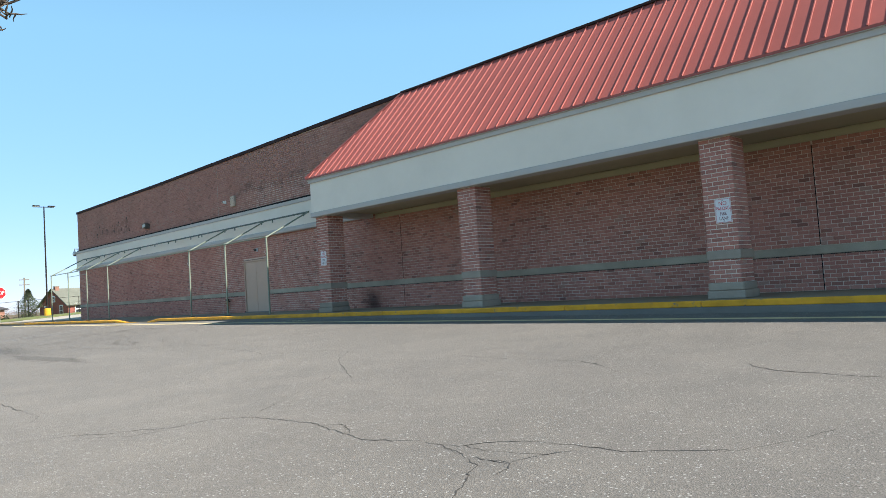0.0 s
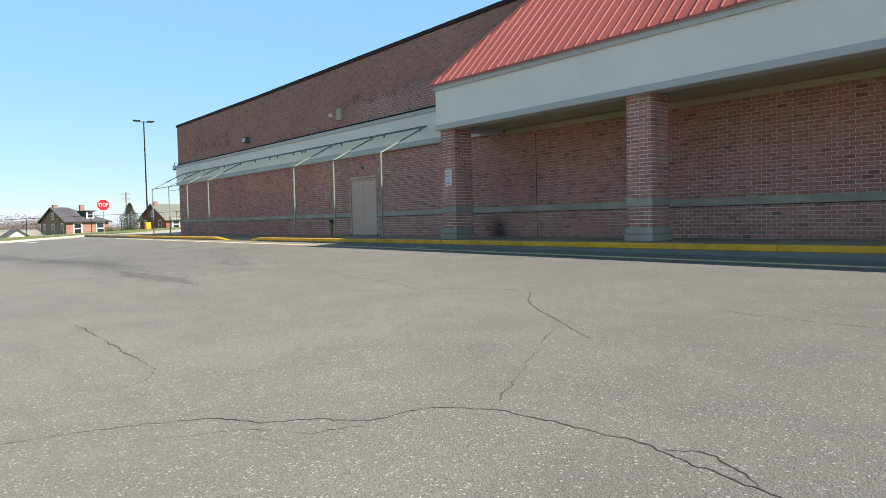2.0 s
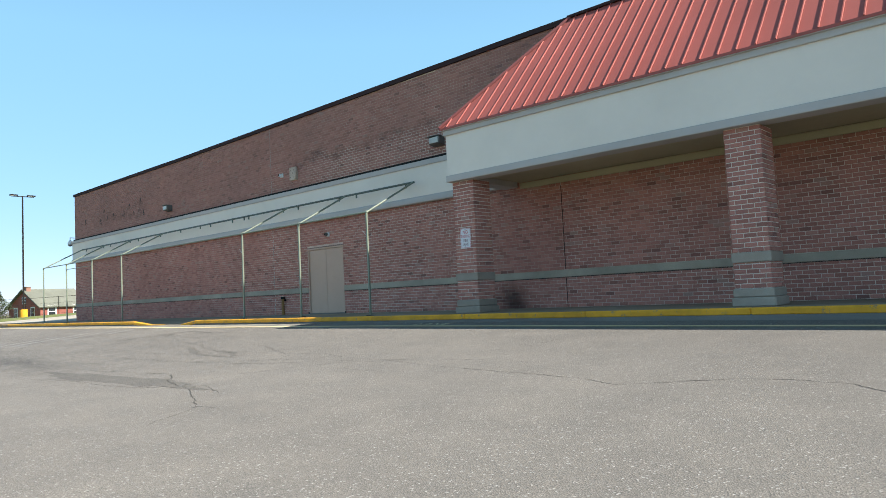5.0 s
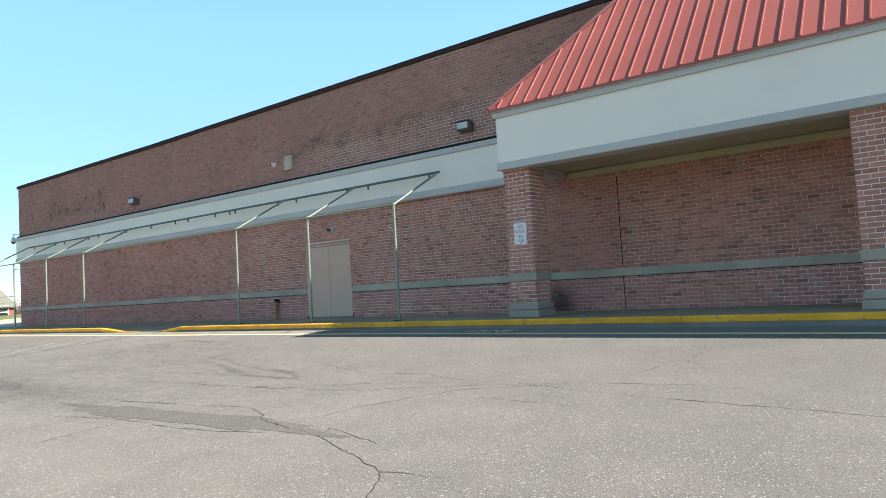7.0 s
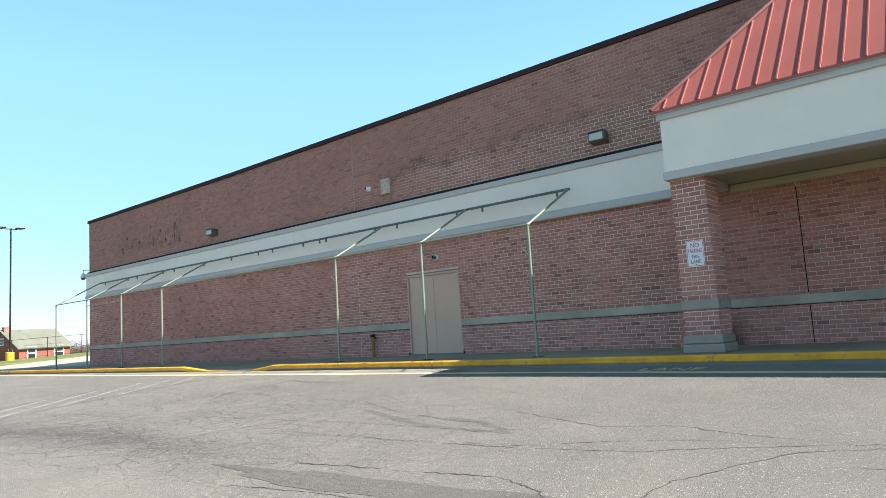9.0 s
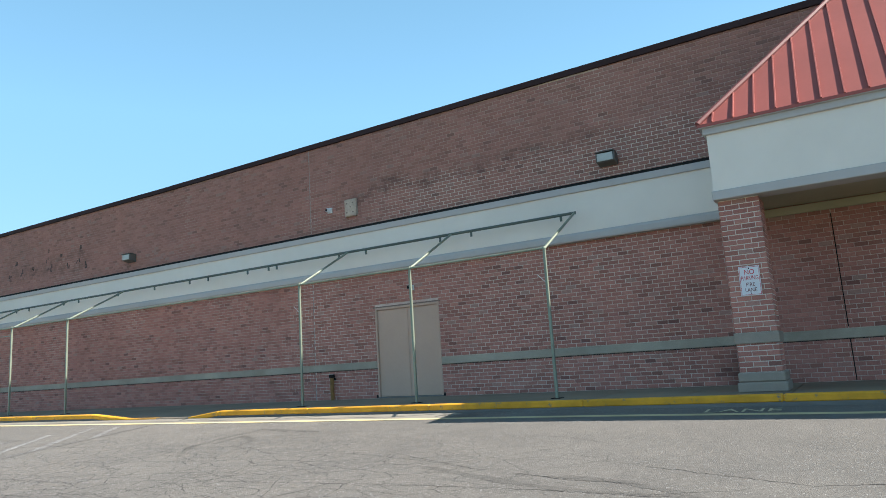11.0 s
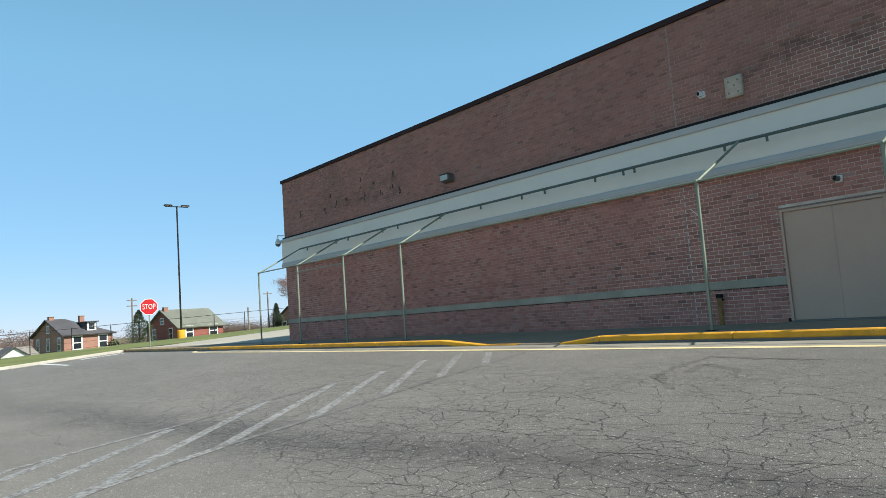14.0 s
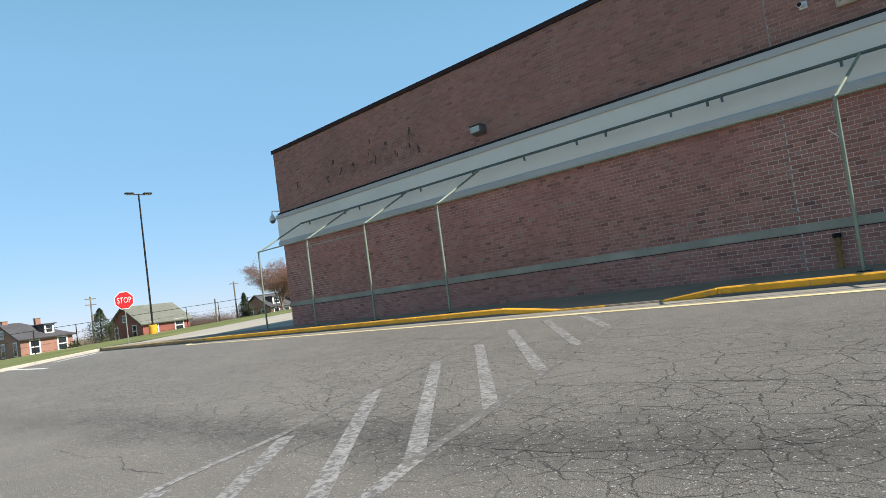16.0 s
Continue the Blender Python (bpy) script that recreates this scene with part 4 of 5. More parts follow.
tube(bm, (POSTS[-1], RY, RZ2), (POSTS[0] + 0.03, RY, RZ2), 0.032)
part("wall_rail", bm, PIPE_DARK, awning)
bm = bmesh.new()
tube(bm, (POSTS[5], AY, 3.02), (POSTS[4], AY, 3.02), 0.014)
part("cross_bar", bm, GALV, awning)
for x in POSTS:
    for dx in (-0.3, -2.45):
        bx = x + dx
        if bx < POSTS[-1]:
            continue
        part("bracket", shape((bx - 0.022, bx + 0.022, RY - 0.015, RY + 0.015, RZ2 - 0.13, RZ2 - 0.02)), PIPE_DARK, awning)
for bx in (-27.8, -28.6, -30.2, -31.0, -32.6):
    part("bracket", shape((bx - 0.022, bx + 0.022, RY - 0.015, RY + 0.015, RZ2 - 0.13, RZ2 - 0.02)), PIPE_DARK, awning)
for x in (POSTS[0], POSTS[2]):
    bm = bmesh.new()
    tube(bm, (x, AY, AZ - 0.65), (x - 0.16, AY - 0.02, AZ - 0.48), 0.006, seg=6)
    part("rope_cleat", bm, WHITE, awning, "thin pale stub of wire")


# ---- things on the wall ----
def wall_pack(x, z, label):
    t = thing("wall_light", (x, WALL_Y, z), label, "wall light", "flood lights on the wall")
    y = WALL_Y - 0.008
    body = bmesh.new()
    vs = box(body, x - 0.2, x + 0.2, y - 0.24, y, z - 0.13, z + 0.13)
    for v in vs:
        if v.co.y < y - 0.1:
            v.co.z = z + (v.co.z - z) * 0.8 + (0.02 if v.co.z > z else 0.03)
    soften(body, 0.015)
    b = part("housing", body, LAMP_GREY, t, "dark bronze lamp housing")
    face = bmesh.new()
    vs = box(face, x - 0.165, x + 0.165, y - 0.262, y - 0.243, z - 0.06, z + 0.105)
    soften(face, 0.006)
    part("lens", face, LENS, t, "clouded glass lens")
    part("visor", shape((x - 0.2, x + 0.2, y - 0.29, y - 0.1, z + 0.128, z + 0.14)), LAMP_GREY, t)
    part("back_plate", shape((x - 0.1, x + 0.1, y - 0.0, WALL_Y, z - 0.1, z + 0.1)), DARK, t)
    return t


wall_pack(-18.35, 5.27, "dark bronze flood light on the upper brick wall")
wall_pack(-34.25, 5.3, "dark bronze flood light on the upper brick wall")
VENT_BEIGE = worn("vent_beige", (0.5, 0.38, 0.29), 0.6, large=5, fine=30, spread=0.25)
VENT_DARK = worn("vent_knockout", (0.26, 0.19, 0.15), 0.7, large=5, fine=30, spread=0.2)
vent = thing("vent_box", (-25.25, WALL_Y, 5.42), "scuffed beige metal vent box on the brick wall", "vent box")
part("box_body", shape((-25.36, -24.99, WALL_Y - 0.09, WALL_Y, 5.2, 5.65), bevel=0.012), VENT_BEIGE, vent)
part("face_plate", shape((-25.34, -25.01, WALL_Y - 0.1, WALL_Y - 0.091, 5.23, 5.62), bevel=0.003), VENT_BEIGE, vent, "beige scuffed face plate")
for dx, dz in ((-0.1, 0.12), (0.1, 0.12), (-0.1, -0.12), (0.1, -0.12), (0.02, 0.02)):
    bm = bmesh.new()
    tube(bm, (-25.175 + dx, WALL_Y - 0.099, 5.42 + dz), (-25.175 + dx, WALL_Y - 0.108, 5.42 + dz), 0.022, seg=8)
    part("bolt", bm, VENT_DARK, vent)


def small_camera(x, z, size, label, name="wall_camera"):
    t = thing(name, (x, WALL_Y, z), label, "security camera" if name == "wall_camera" else "wall light")
    part("base", shape((x - size * 0.5, x + size * 0.5, WALL_Y - 0.05, WALL_Y, z - size * 0.5, z + size * 0.5), bevel=0.008), WHITE, t)
    bm = bmesh.new()
    tube(bm, (x, WALL_Y - 0.05, z), (x - 0.03, WALL_Y - 0.13, z + 0.01), size * 0.4, seg=12)
    part("barrel", bm, WHITE if name == "wall_fixture" else LAMP_GREY, t)
    bm = bmesh.new()
    tube(bm, (x - 0.03, WALL_Y - 0.13, z + 0.01), (x - 0.034, WALL_Y - 0.14, z + 0.01), size * 0.3, seg=12)
    part("lens", bm, DARK, t)
    return t


small_camera(-25.9, 5.47, 0.14, "small white bracket lamp on the upper wall", "wall_fixture")
small_camera(-23.45, 3.15, 0.13, "small grey lamp over the double door", "door_lamp")
dome = thing("dome_camera", (-45.1, WALL_Y, 5.0), "white dome camera hung from a corner bracket", "security camera")
DX, DY = -45.5, WALL_Y - 0.12
bm = bmesh.new()
tube(bm, (-45.1, WALL_Y + 0.1, 5.0), (DX, DY, 5.06), 0.024)
tube(bm, (DX, DY, 5.08), (DX, DY, 4.9), 0.024)
part("arm", bm, WHITE, dome)
bm = bmesh.new()
tube(bm, (DX, DY, 4.92), (DX, DY, 4.76), 0.05, 0.125, 16)
tube(bm, (DX, DY, 4.76), (DX, DY, 4.69), 0.125, 0.125, 16)
part("housing", bm, WHITE, dome)
bm = bmesh.new()
bmesh.ops.create_uvsphere(bm, u_segments=16, v_segments=8, radius=0.11, matrix=Matrix.Translation((DX, DY, 4.69)))
part("globe", bm, LAMP_GREY, dome, "smoked dome")

RUST = worn("rusty_yellow_pipe", (0.3, 0.16, 0.05), 0.8, large=6, fine=30, spread=0.45)
pipe = thing("standpipe", (-25.96, WALL_Y - 0.12, WALK_Z), "rusty yellow standpipe with a dark cap", "standpipe")
bm = bmesh.new()
tube(bm, (-25.96, WALL_Y - 0.12, WALK_Z), (-25.96, WALL_Y - 0.12, 1.12), 0.05, seg=14)
part("pipe", bm, RUST, pipe)
bm = bmesh.new()
tube(bm, (-25.96, WALL_Y - 0.12, 1.12), (-25.96, WALL_Y - 0.12, 1.2), 0.075, 0.07, 14)
tube(bm, (-25.96, WALL_Y - 0.12, 1.08), (-25.96, WALL_Y, 1.08), 0.03)
part("cap", bm, DARK, pipe, "dark iron cap")

SEALANT = worn("joint_sealant", (0.36, 0.32, 0.29), 0.9, large=2, fine=20, spread=0.3)
# sealant in the wall's movement joints
solid("wall_joint", shape((-26.608, -26.592, WALL_Y - 0.004, WALL_Y - 0.001, 4.88, TOP - 0.09), (-26.608, -26.592, WALL_Y - 0.004, WALL_Y - 0.001, WALK_Z + 0.01, 1.28), (-26.608, -26.592, WALL_Y - 0.004, WALL_Y - 0.001, 1.48, 3.63)), SEALANT, (-26.6, WALL_Y, WALK_Z), "pale sealant in a movement joint of the wall", "joint", kind="structure")
for jx in (-14.5, -2.1):
    solid("wall_joint", shape((jx - 0.008, jx + 0.008, WALL_Y - 0.004, WALL_Y - 0.001, WALK_Z + 0.01, 1.28), (jx - 0.008, jx + 0.008, WALL_Y - 0.004, WALL_Y - 0.001, 1.48, 3.49)), DARK, (jx, WALL_Y, WALK_Z), "dark open movement joint in the portico wall", "joint", kind="structure")

GLUE = worn("old_glue", (0.11, 0.07, 0.06), 0.9, large=5, fine=30, spread=0.3)
# marks left by letters that were taken down
r = random.Random(4)
ghosts = thing("letter_ghosts", (-40, WALL_Y, 5.6), "dark glue marks where wall letters once hung", "glue marks")
for x, z0, z1 in ((-43.6, 5.5, 6.0), (-41.7, 5.35, 5.6), (-40.9, 5.4, 5.75), (-40.1, 5.6, 5.7), (-39.2, 5.45, 6.2), (-38.9, 5.4, 5.6), (-38.3, 5.9, 6.05), (-37.9, 5.35, 5.55), (-37.3, 5.5, 5.62), (-37.2, 5.95, 6.05), (-36.9, 5.3, 5.5), (-41.3, 5.95, 6.02)):
    for k in range(4):
        a = x + r.uniform(-0.08, 0.08)
        zz = r.uniform(z0, z1)
        part("glue_mark", shape((a, a + r.uniform(0.02, 0.06), WALL_Y - 0.0125, WALL_Y - 0.0, zz, zz + r.uniform(0.05, 0.16))), GLUE, ghosts)


# ---- signs on the columns ----
SIGN_WHITE = worn("sign_white", (0.72, 0.71, 0.72), 0.5, large=3, fine=40, spread=0.05, relief=0.03)


def fire_sign(cx, z, tilt):
    y = 13.47 - 0.305 - 0.012
    t = thing("no_parking_sign", (cx, y, z), "white no parking sign with red rim on a brick column", "sign", "fire lane signs")
    bm = shape((cx - 0.152, cx + 0.152, y - 0.004, y, z - 0.228, z + 0.228))
    soften(bm, 0.0015)
    part("plate", bm, SIGN_WHITE, t)
    part("rim", shape((cx - 0.142, cx + 0.142, y - 0.0052, y - 0.0042, z + 0.212, z + 0.218), (cx - 0.142, cx + 0.142, y - 0.0052, y - 0.0042, z - 0.218, z - 0.212), (cx - 0.142, cx - 0.136, y - 0.0052, y - 0.0042, z - 0.212, z + 0.212), (cx + 0.136, cx + 0.142, y - 0.0052, y - 0.0042, z - 0.212, z + 0.212)), INK, t, "red border line")
    for words, dz, size, mat, wide in (("NO", 0.135, 0.108, INK, 0.9), ("PARKING", 0.04, 0.1, INK, 0.6), ("FIRE", -0.06, 0.085, INK_DARK, 0.85), ("LANE", -0.145, 0.085, INK_DARK, 0.85)):
        lettering("letters", words, size, mat, pose(cx, y - 0.0055, z + dz, 90, 0, 0), t, thick=0.0004, width=wide)
    for dz in (0.195, -0.195):
        bm = bmesh.new()
        tube(bm, (cx, y - 0.002, z + dz), (cx, y - 0.009, z + dz), 0.009, seg=8)
        part("bolt", bm, DARK, t)
    for o in (t,):
        o.rotation_euler = (0, radians(tilt), 0)
    return t


fire_sign(-15.69, 2.26, 0.6)
fire_sign(-3.06, 2.2, -0.8)

# ---- stop sign ----
STOP = thing("stop_sign", (-59.3, 14.15, land(-59, 14) + 0.1), "red octagonal stop sign on a thin steel post", "sign")
bm = bmesh.new()
tube(bm, (-59.3, 14.15, 0.45), (-59.3, 14.15, 3.2), 0.03)
part("post", bm, GALV, STOP)
FACE = Vector((0.95, -0.31, 0)).normalized()
turn = Matrix.Translation((-59.3, 14.15, 2.83)) @ Matrix.Rotation(math.atan2(FACE.y, FACE.x) + math.pi / 2, 4, "Z") @ Matrix.Rotation(math.pi / 2, 4, "X")
for nm, rad, z0, z1, mat in (("plate", 0.49, 0.034, 0.038, WHITE), ("red_face", 0.455, 0.0385, 0.0405, RED)):
    bm = bmesh.new()
    bmesh.ops.create_cone(bm, cap_ends=True, segments=8, radius1=rad, radius2=rad, depth=z1 - z0, matrix=turn @ Matrix.Translation((0, 0, (z0 + z1) / 2)) @ Matrix.Rotation(math.pi / 8, 4, "Z"))
    part(nm, bm, mat, STOP)
lettering("letters", "STOP", 0.42, WHITE, turn @ Matrix.Translation((0, 0, 0.0425)), STOP, thick=0.001, width=0.68)

# ---- lamp post of the lot ----
PX, PY = -79.95, 23.2
pz = land(PX, PY) + 0.1
lamp = thing("street_lamp", (PX, PY, pz), "tall dark lamp post on a yellow concrete base", "street lamp")
bm = bmesh.new()
tube(bm, (PX, PY, pz - 0.3), (PX, PY, pz + 0.75), 0.34, 0.34, 20)
soften(bm, 0.03)
part("base", bm, YELLOW, lamp, "yellow painted concrete base")
bm = bmesh.new()
tube(bm, (PX, PY, pz + 0.75), (PX, PY, 12.5), 0.085, 0.065, 10)
part("pole", bm, DARK, lamp)
part("arm", shape((PX - 0.04, PX + 0.04, PY - 1.0, PY + 1.0, 12.4, 12.47)), DARK, lamp)
for s in (-1, 1):
    head = part("lamp_head", shape((PX - 0.16, PX + 0.16, PY + s * 0.75 - 0.35, PY + s * 0.75 + 0.35, 12.48, 12.6), bevel=0.03), DARK, lamp)
    part("lens", shape((PX - 0.12, PX + 0.12, PY + s * 0.75 - 0.3, PY + s * 0.75 + 0.3, 12.45, 12.478)), LENS, head, "pale lamp lens")

# ---- fence ----
FX = -82.0
fence = thing("chain_link_fence", (FX, 15, land(FX, 15)), "dark chain-link fence on the grass verge", "fence")
fy = [-24 + 3.0 * i for i in range(28)]
for y in fy:
    z = land(FX, y) + 0.1
    bm = bmesh.new()
    tube(bm, (FX, y, z - 0.3), (FX, y, z + 1.85), 0.035, seg=8)
    part("post", bm, DARK, fence)
for k, (h, rad) in enumerate(((1.8, 0.022), (1.2, 0.008), (0.65, 0.008), (0.12, 0.01))):
    for y0, y1 in zip(fy, fy[1:]):
        bm = bmesh.new()
        tube(bm, (FX, y0, land(FX, y0) + 0.1 + h), (FX, y1, land(FX, y1) + 0.1 + h), rad, seg=5)
        part("rail" if k == 0 else "wire", bm, DARK, fence)

# ---- houses beyond the fence ----
HB1 = worn("house_brick_orange", (0.36, 0.185, 0.135), 0.9, large=0.4, fine=12, spread=0.2)
HB2 = worn("house_brick_red", (0.3, 0.1, 0.075), 0.9, large=0.4, fine=12, spread=0.2)
HB3 = worn("house_siding_grey", (0.3, 0.28, 0.26), 0.9, large=0.4, fine=12, spread=0.15)
SH1 = worn("shingle_dark", (0.085, 0.08, 0.085), 0.9, large=0.4, fine=8, spread=0.25)
SH2 = worn("shingle_green_grey", (0.17, 0.175, 0.14), 0.9, large=0.4, fine=8, spread=0.2)
SH3 = worn("shingle_tan", (0.25, 0.22, 0.19), 0.9, large=0.4, fine=8, spread=0.2)
GLASS = material("house_window_glass", (0.02, 0.025, 0.03), 0.08)


def house(name, corner, theta, wide, deep, z0, eave, ridge, brick, tiles, front, side, label, hip=False, dormers=(), chimneys=()):
    """A gabled house: u runs along its front, v into its depth, from the near corner."""
    t = thing(name, (*corner, z0), label, "house", "houses beyond the fence")
    th = radians(theta)
    m = Matrix(((-math.sin(th), -math.cos(th), 0, corner[0]), (math.cos(th), -math.sin(th), 0, corner[1]), (0, 0, 1, 0), (0, 0, 0, 1)))

    def put(nm, bm, mat, parent=None, lab=""):
        bm.transform(m)
        bmesh.ops.recalc_face_normals(bm, faces=bm.faces)
        return part(nm, bm, mat, parent or t, lab)

    put("wall", shape((0, wide, 0, 0.3, z0, eave), (0, wide, deep - 0.3, deep, z0, eave), (0, 0.3, 0.3, deep - 0.3, z0, eave), (wide - 0.3, wide, 0.3, deep - 0.3, z0, eave)), brick)
    gab = prism([(0, eave), (deep, eave), (deep / 2, ridge - 0.12)], "x", 0, 0.3)
    put("gable", gab, brick)
    o = 0.45
    inset = deep / 2 if hip else 0.0
    if not hip:
        put("gable", prism([(0, eave), (deep, eave), (deep / 2, ridge - 0.12)], "x", wide - 0.3, wide), brick)
    k = (ridge - eave) / (deep / 2)
    ez = eave - o * k
    A, B = (-o, -o, ez), (wide + o, -o, ez)
    C, D = (wide + o - inset, deep / 2, ridge), (-o, deep / 2, ridge)
    E, F = (wide + o, deep + o, ez), (-o, deep + o, ez)
    put("roof", plate([A, B, C, D], 0.18), tiles)
    put("roof", plate([E, F, D, C], 0.18), tiles)
    if hip:
        put("roof", plate([B, E, C], 0.18), tiles)
    for u, z, w, h in front:
        win = put("window", shape((u - w / 2 - 0.2, u + w / 2 + 0.2, -0.06, -0.002, z - 0.2, z + h + 0.2)), WHITE, None, "white window frame")
        for i in range(2):
            put("pane", shape((u - w / 2, u + w / 2, -0.075, -0.062, z + h * i / 2 + 0.08, z + h * (i + 1) / 2 - 0.08)), GLASS, win)
    for v, z, w, h in side:
        win = put("window", shape((-0.06, -0.002, v - w / 2 - 0.12, v + w / 2 + 0.12, z - 0.12, z + h + 0.12)), WHITE, None, "white window frame")
        for i in range(2):
            put("pane", shape((-0.075, -0.062, v - w / 2, v + w / 2, z + h * i / 2 + 0.04, z + h * (i + 1) / 2 - 0.04)), GLASS, win)
    for u, w, h in dormers:
        zb = eave + 0.14 * (ridge - eave)
        v0 = deep / 2 * 0.14
        dm = put("dormer", shape((u - w / 2, u + w / 2, v0, deep / 2, zb - 0.1, zb + h)), SH1, None, "dormer with white front")
        put("dormer_front", shape((u - w / 2 + 0.08, u + w / 2 - 0.08, v0 - 0.02, v0 - 0.001, zb, zb + h - 0.02)), WHITE, dm)
        put("dormer_roof", shape((u - w / 2 - 0.25, u + w / 2 + 0.25, v0 - 0.3, deep / 2 + 0.1, zb + h, zb + h + 0.16), bevel=0.04), tiles, dm)
        for i in range(2):
            put("pane", shape((u - w * 0.28, u + w * 0.28, v0 - 0.04, v0 - 0.022, zb + 0.15 + i * (h - 0.2) / 2, zb + 0.09 + (i + 1) * (h - 0.2) / 2)), GLASS, dm)
    for u, v in chimneys:
        ch = put("chimney", shape((u - 0.36, u + 0.36, v - 0.3, v + 0.3, ridge - 0.9, ridge + 0.32)), HB1)
        put("cap", shape((u - 0.42, u + 0.42, v - 0.36, v + 0.36, ridge + 0.322, ridge + 0.4)), CONCRETE, ch)
    return t


house("brick_house", (-132.3, 24.6), 12, 7.2, 10.5, -1.6, 2.35, 4.75, HB1, SH1, [(1.9, 0.0, 1.1, 1.9), (5.7, 0.0, 1.1, 1.9)], [(1.5, 0.0, 0.9, 1.8), (5.2, 0.0, 0.9, 1.8), (8.8, 0.0, 0.9, 1.8), (5.2, 2.7, 0.8, 1.0)], "orange brick house with dark hipped roof and dormer", True, [(4.4, 1.5, 1.25)], [(0.4, 5.2), (5.1, 5.6)])
house("red_brick_house", (-130.2, 40.5), 12, 8.2, 9.5, -1.2, 2.4, 5.25, HB2, SH2, [(1.9, 0.5, 1.1, 1.7), (6.3, 0.5, 1.3, 1.7)], [(2.2, 0.4, 0.9, 1.7), (7.2, 0.4, 0.9, 1.7), (4.7, 2.9, 0.9, 0.9)], "red brick gabled house with grey-green roof", False, (), [(0.4, 4.4)])
house("brown_house", (-143.4, 69.8), 12, 11, 8, -1.0, 2.7, 5.2, HB1, SH1, [(1.5, 0.6, 1.1, 1.5), (4.2, 0.6, 1.1, 1.5), (7.5, 0.6, 1.1, 1.5)], [(2.0, 0.6, 1.0, 1.5), (5.6, 0.6, 1.0, 1.5)], "pale orange brick house with white windows and dark roof", False, [(2.2, 2.2, 1.4), (7.0, 2.2, 1.4)])
SY = 12.7
shed = thing("white_shed", (-94.0, SY, -2.2), "small white gabled shed with a dark roof edge", "shed")
HALF = [(-1.5, -0.02), (0.0, 1.04), (1.5, -0.02)]
part("wall", prism([(SY - 1.455, -2.2)] + [(SY + u * 0.97, z - 0.02) for u, z in HALF] + [(SY + 1.455, -2.2)], "x", -99.0, -94.0), WHITE, shed)
part("roof", prism([(SY + u * 1.1, z - 0.02 - 0.07 * abs(u)) for u, z in HALF] + [(SY + u * 1.12, z + 0.08 - 0.07 * abs(u)) for u, z in HALF[::-1]], "x", -99.2, -93.8), SH1, shed, "dark roof edge")
house("tan_roof_barn", (-124.0, 14.8), 10, 5.5, 9, -3.0, -0.6, 1.0, HB3, SH3, (), (), "long low building with a tan shingle roof")

# ---- utility poles ----
POLE_WOOD = worn("weathered_pole_wood", (0.22, 0.18, 0.14), 0.9, large=1, fine=15, spread=0.25)


def utility_pole(x, y, top, label, arms):
    t = thing("utility_pole", (x, y, -1.5), label, "utility pole", "utility poles")
    bm = bmesh.new()
    tube(bm, (x, y, -1.5), (x, y, top), 0.16, 0.11, 10)
    part("pole", bm, POLE_WOOD, t)
    for dz in arms:
        part("crossarm", shape((x - 0.07, x + 0.07, y - 0.8, y + 0.8, top - dz - 0.14, top - dz)), POLE_WOOD, t)
    return t


up = utility_pole(-137.2, 35.6, 7.5, "weathered wooden utility pole with two crossarms", (0.3, 1.2))
bm = bmesh.new()
tube(bm, (-136.9, 36.0, 3.6), (-136.9, 36.0, 4.7), 0.28, seg=12)
part("transformer", bm, LAMP_GREY, up, "grey drum transformer")
utility_pole(-129.3, 55.6, 7.3, "weathered wooden utility pole beside a far house", (0.3,))
utility_pole(-124.0, 49.5, 4.6, "leaning pale wooden utility pole near the fence", ())

# ---- trees ----
BARK = worn("bark", (0.11, 0.085, 0.065), 0.95, large=3, fine=30, spread=0.3)
TWIG = worn("twig_red_brown", (0.36, 0.25, 0.2), 0.95, large=1, fine=10, spread=0.3)
BLOSSOM = worn("white_blossom", (0.8, 0.8, 0.74), 0.8, large=4, fine=40, spread=0.08, relief=0.05)
NEEDLES = worn("evergreen_needles", (0.15, 0.19, 0.11), 0.9, large=0.8, fine=6, spread=0.4)
MAPLE_BARK = worn("maple_bark", (0.24, 0.18, 0.145), 0.95, large=3, fine=30, spread=0.3)
BUDS = worn("maple_buds", (0.46, 0.27, 0.21), 0.95, large=1, fine=10, spread=0.25)
WOODS = worn("bare_woods", (0.49, 0.345, 0.285), 0.95, large=0.05, fine=1.5, spread=0.3)
BUSH = worn("hedge_leaves", (0.05, 0.075, 0.03), 0.95, large=0.6, fine=5, spread=0.4)


def let_light(m, share):
    """Thin leaves, buds and twig tips pass some of the light that falls on their far side."""
    p = m.node_tree.nodes["Principled BSDF"]
    thin = m.node_tree.nodes.new("ShaderNodeBsdfTranslucent")
    link(m, p.inputs["Base Color"].links[0].from_socket, thin.inputs["Color"])
    both = node(m, "ShaderNodeMixShader", Fac=share)
    link(m, p.outputs[0], both.inputs[1])
    link(m, thin.outputs[0], both.inputs[2])
    link(m, both.outputs[0], m.node_tree.nodes["Material Output"].inputs["Surface"])


for m in (TWIG, BLOSSOM, NEEDLES, BUDS, WOODS, BUSH):
    let_light(m, 0.5)


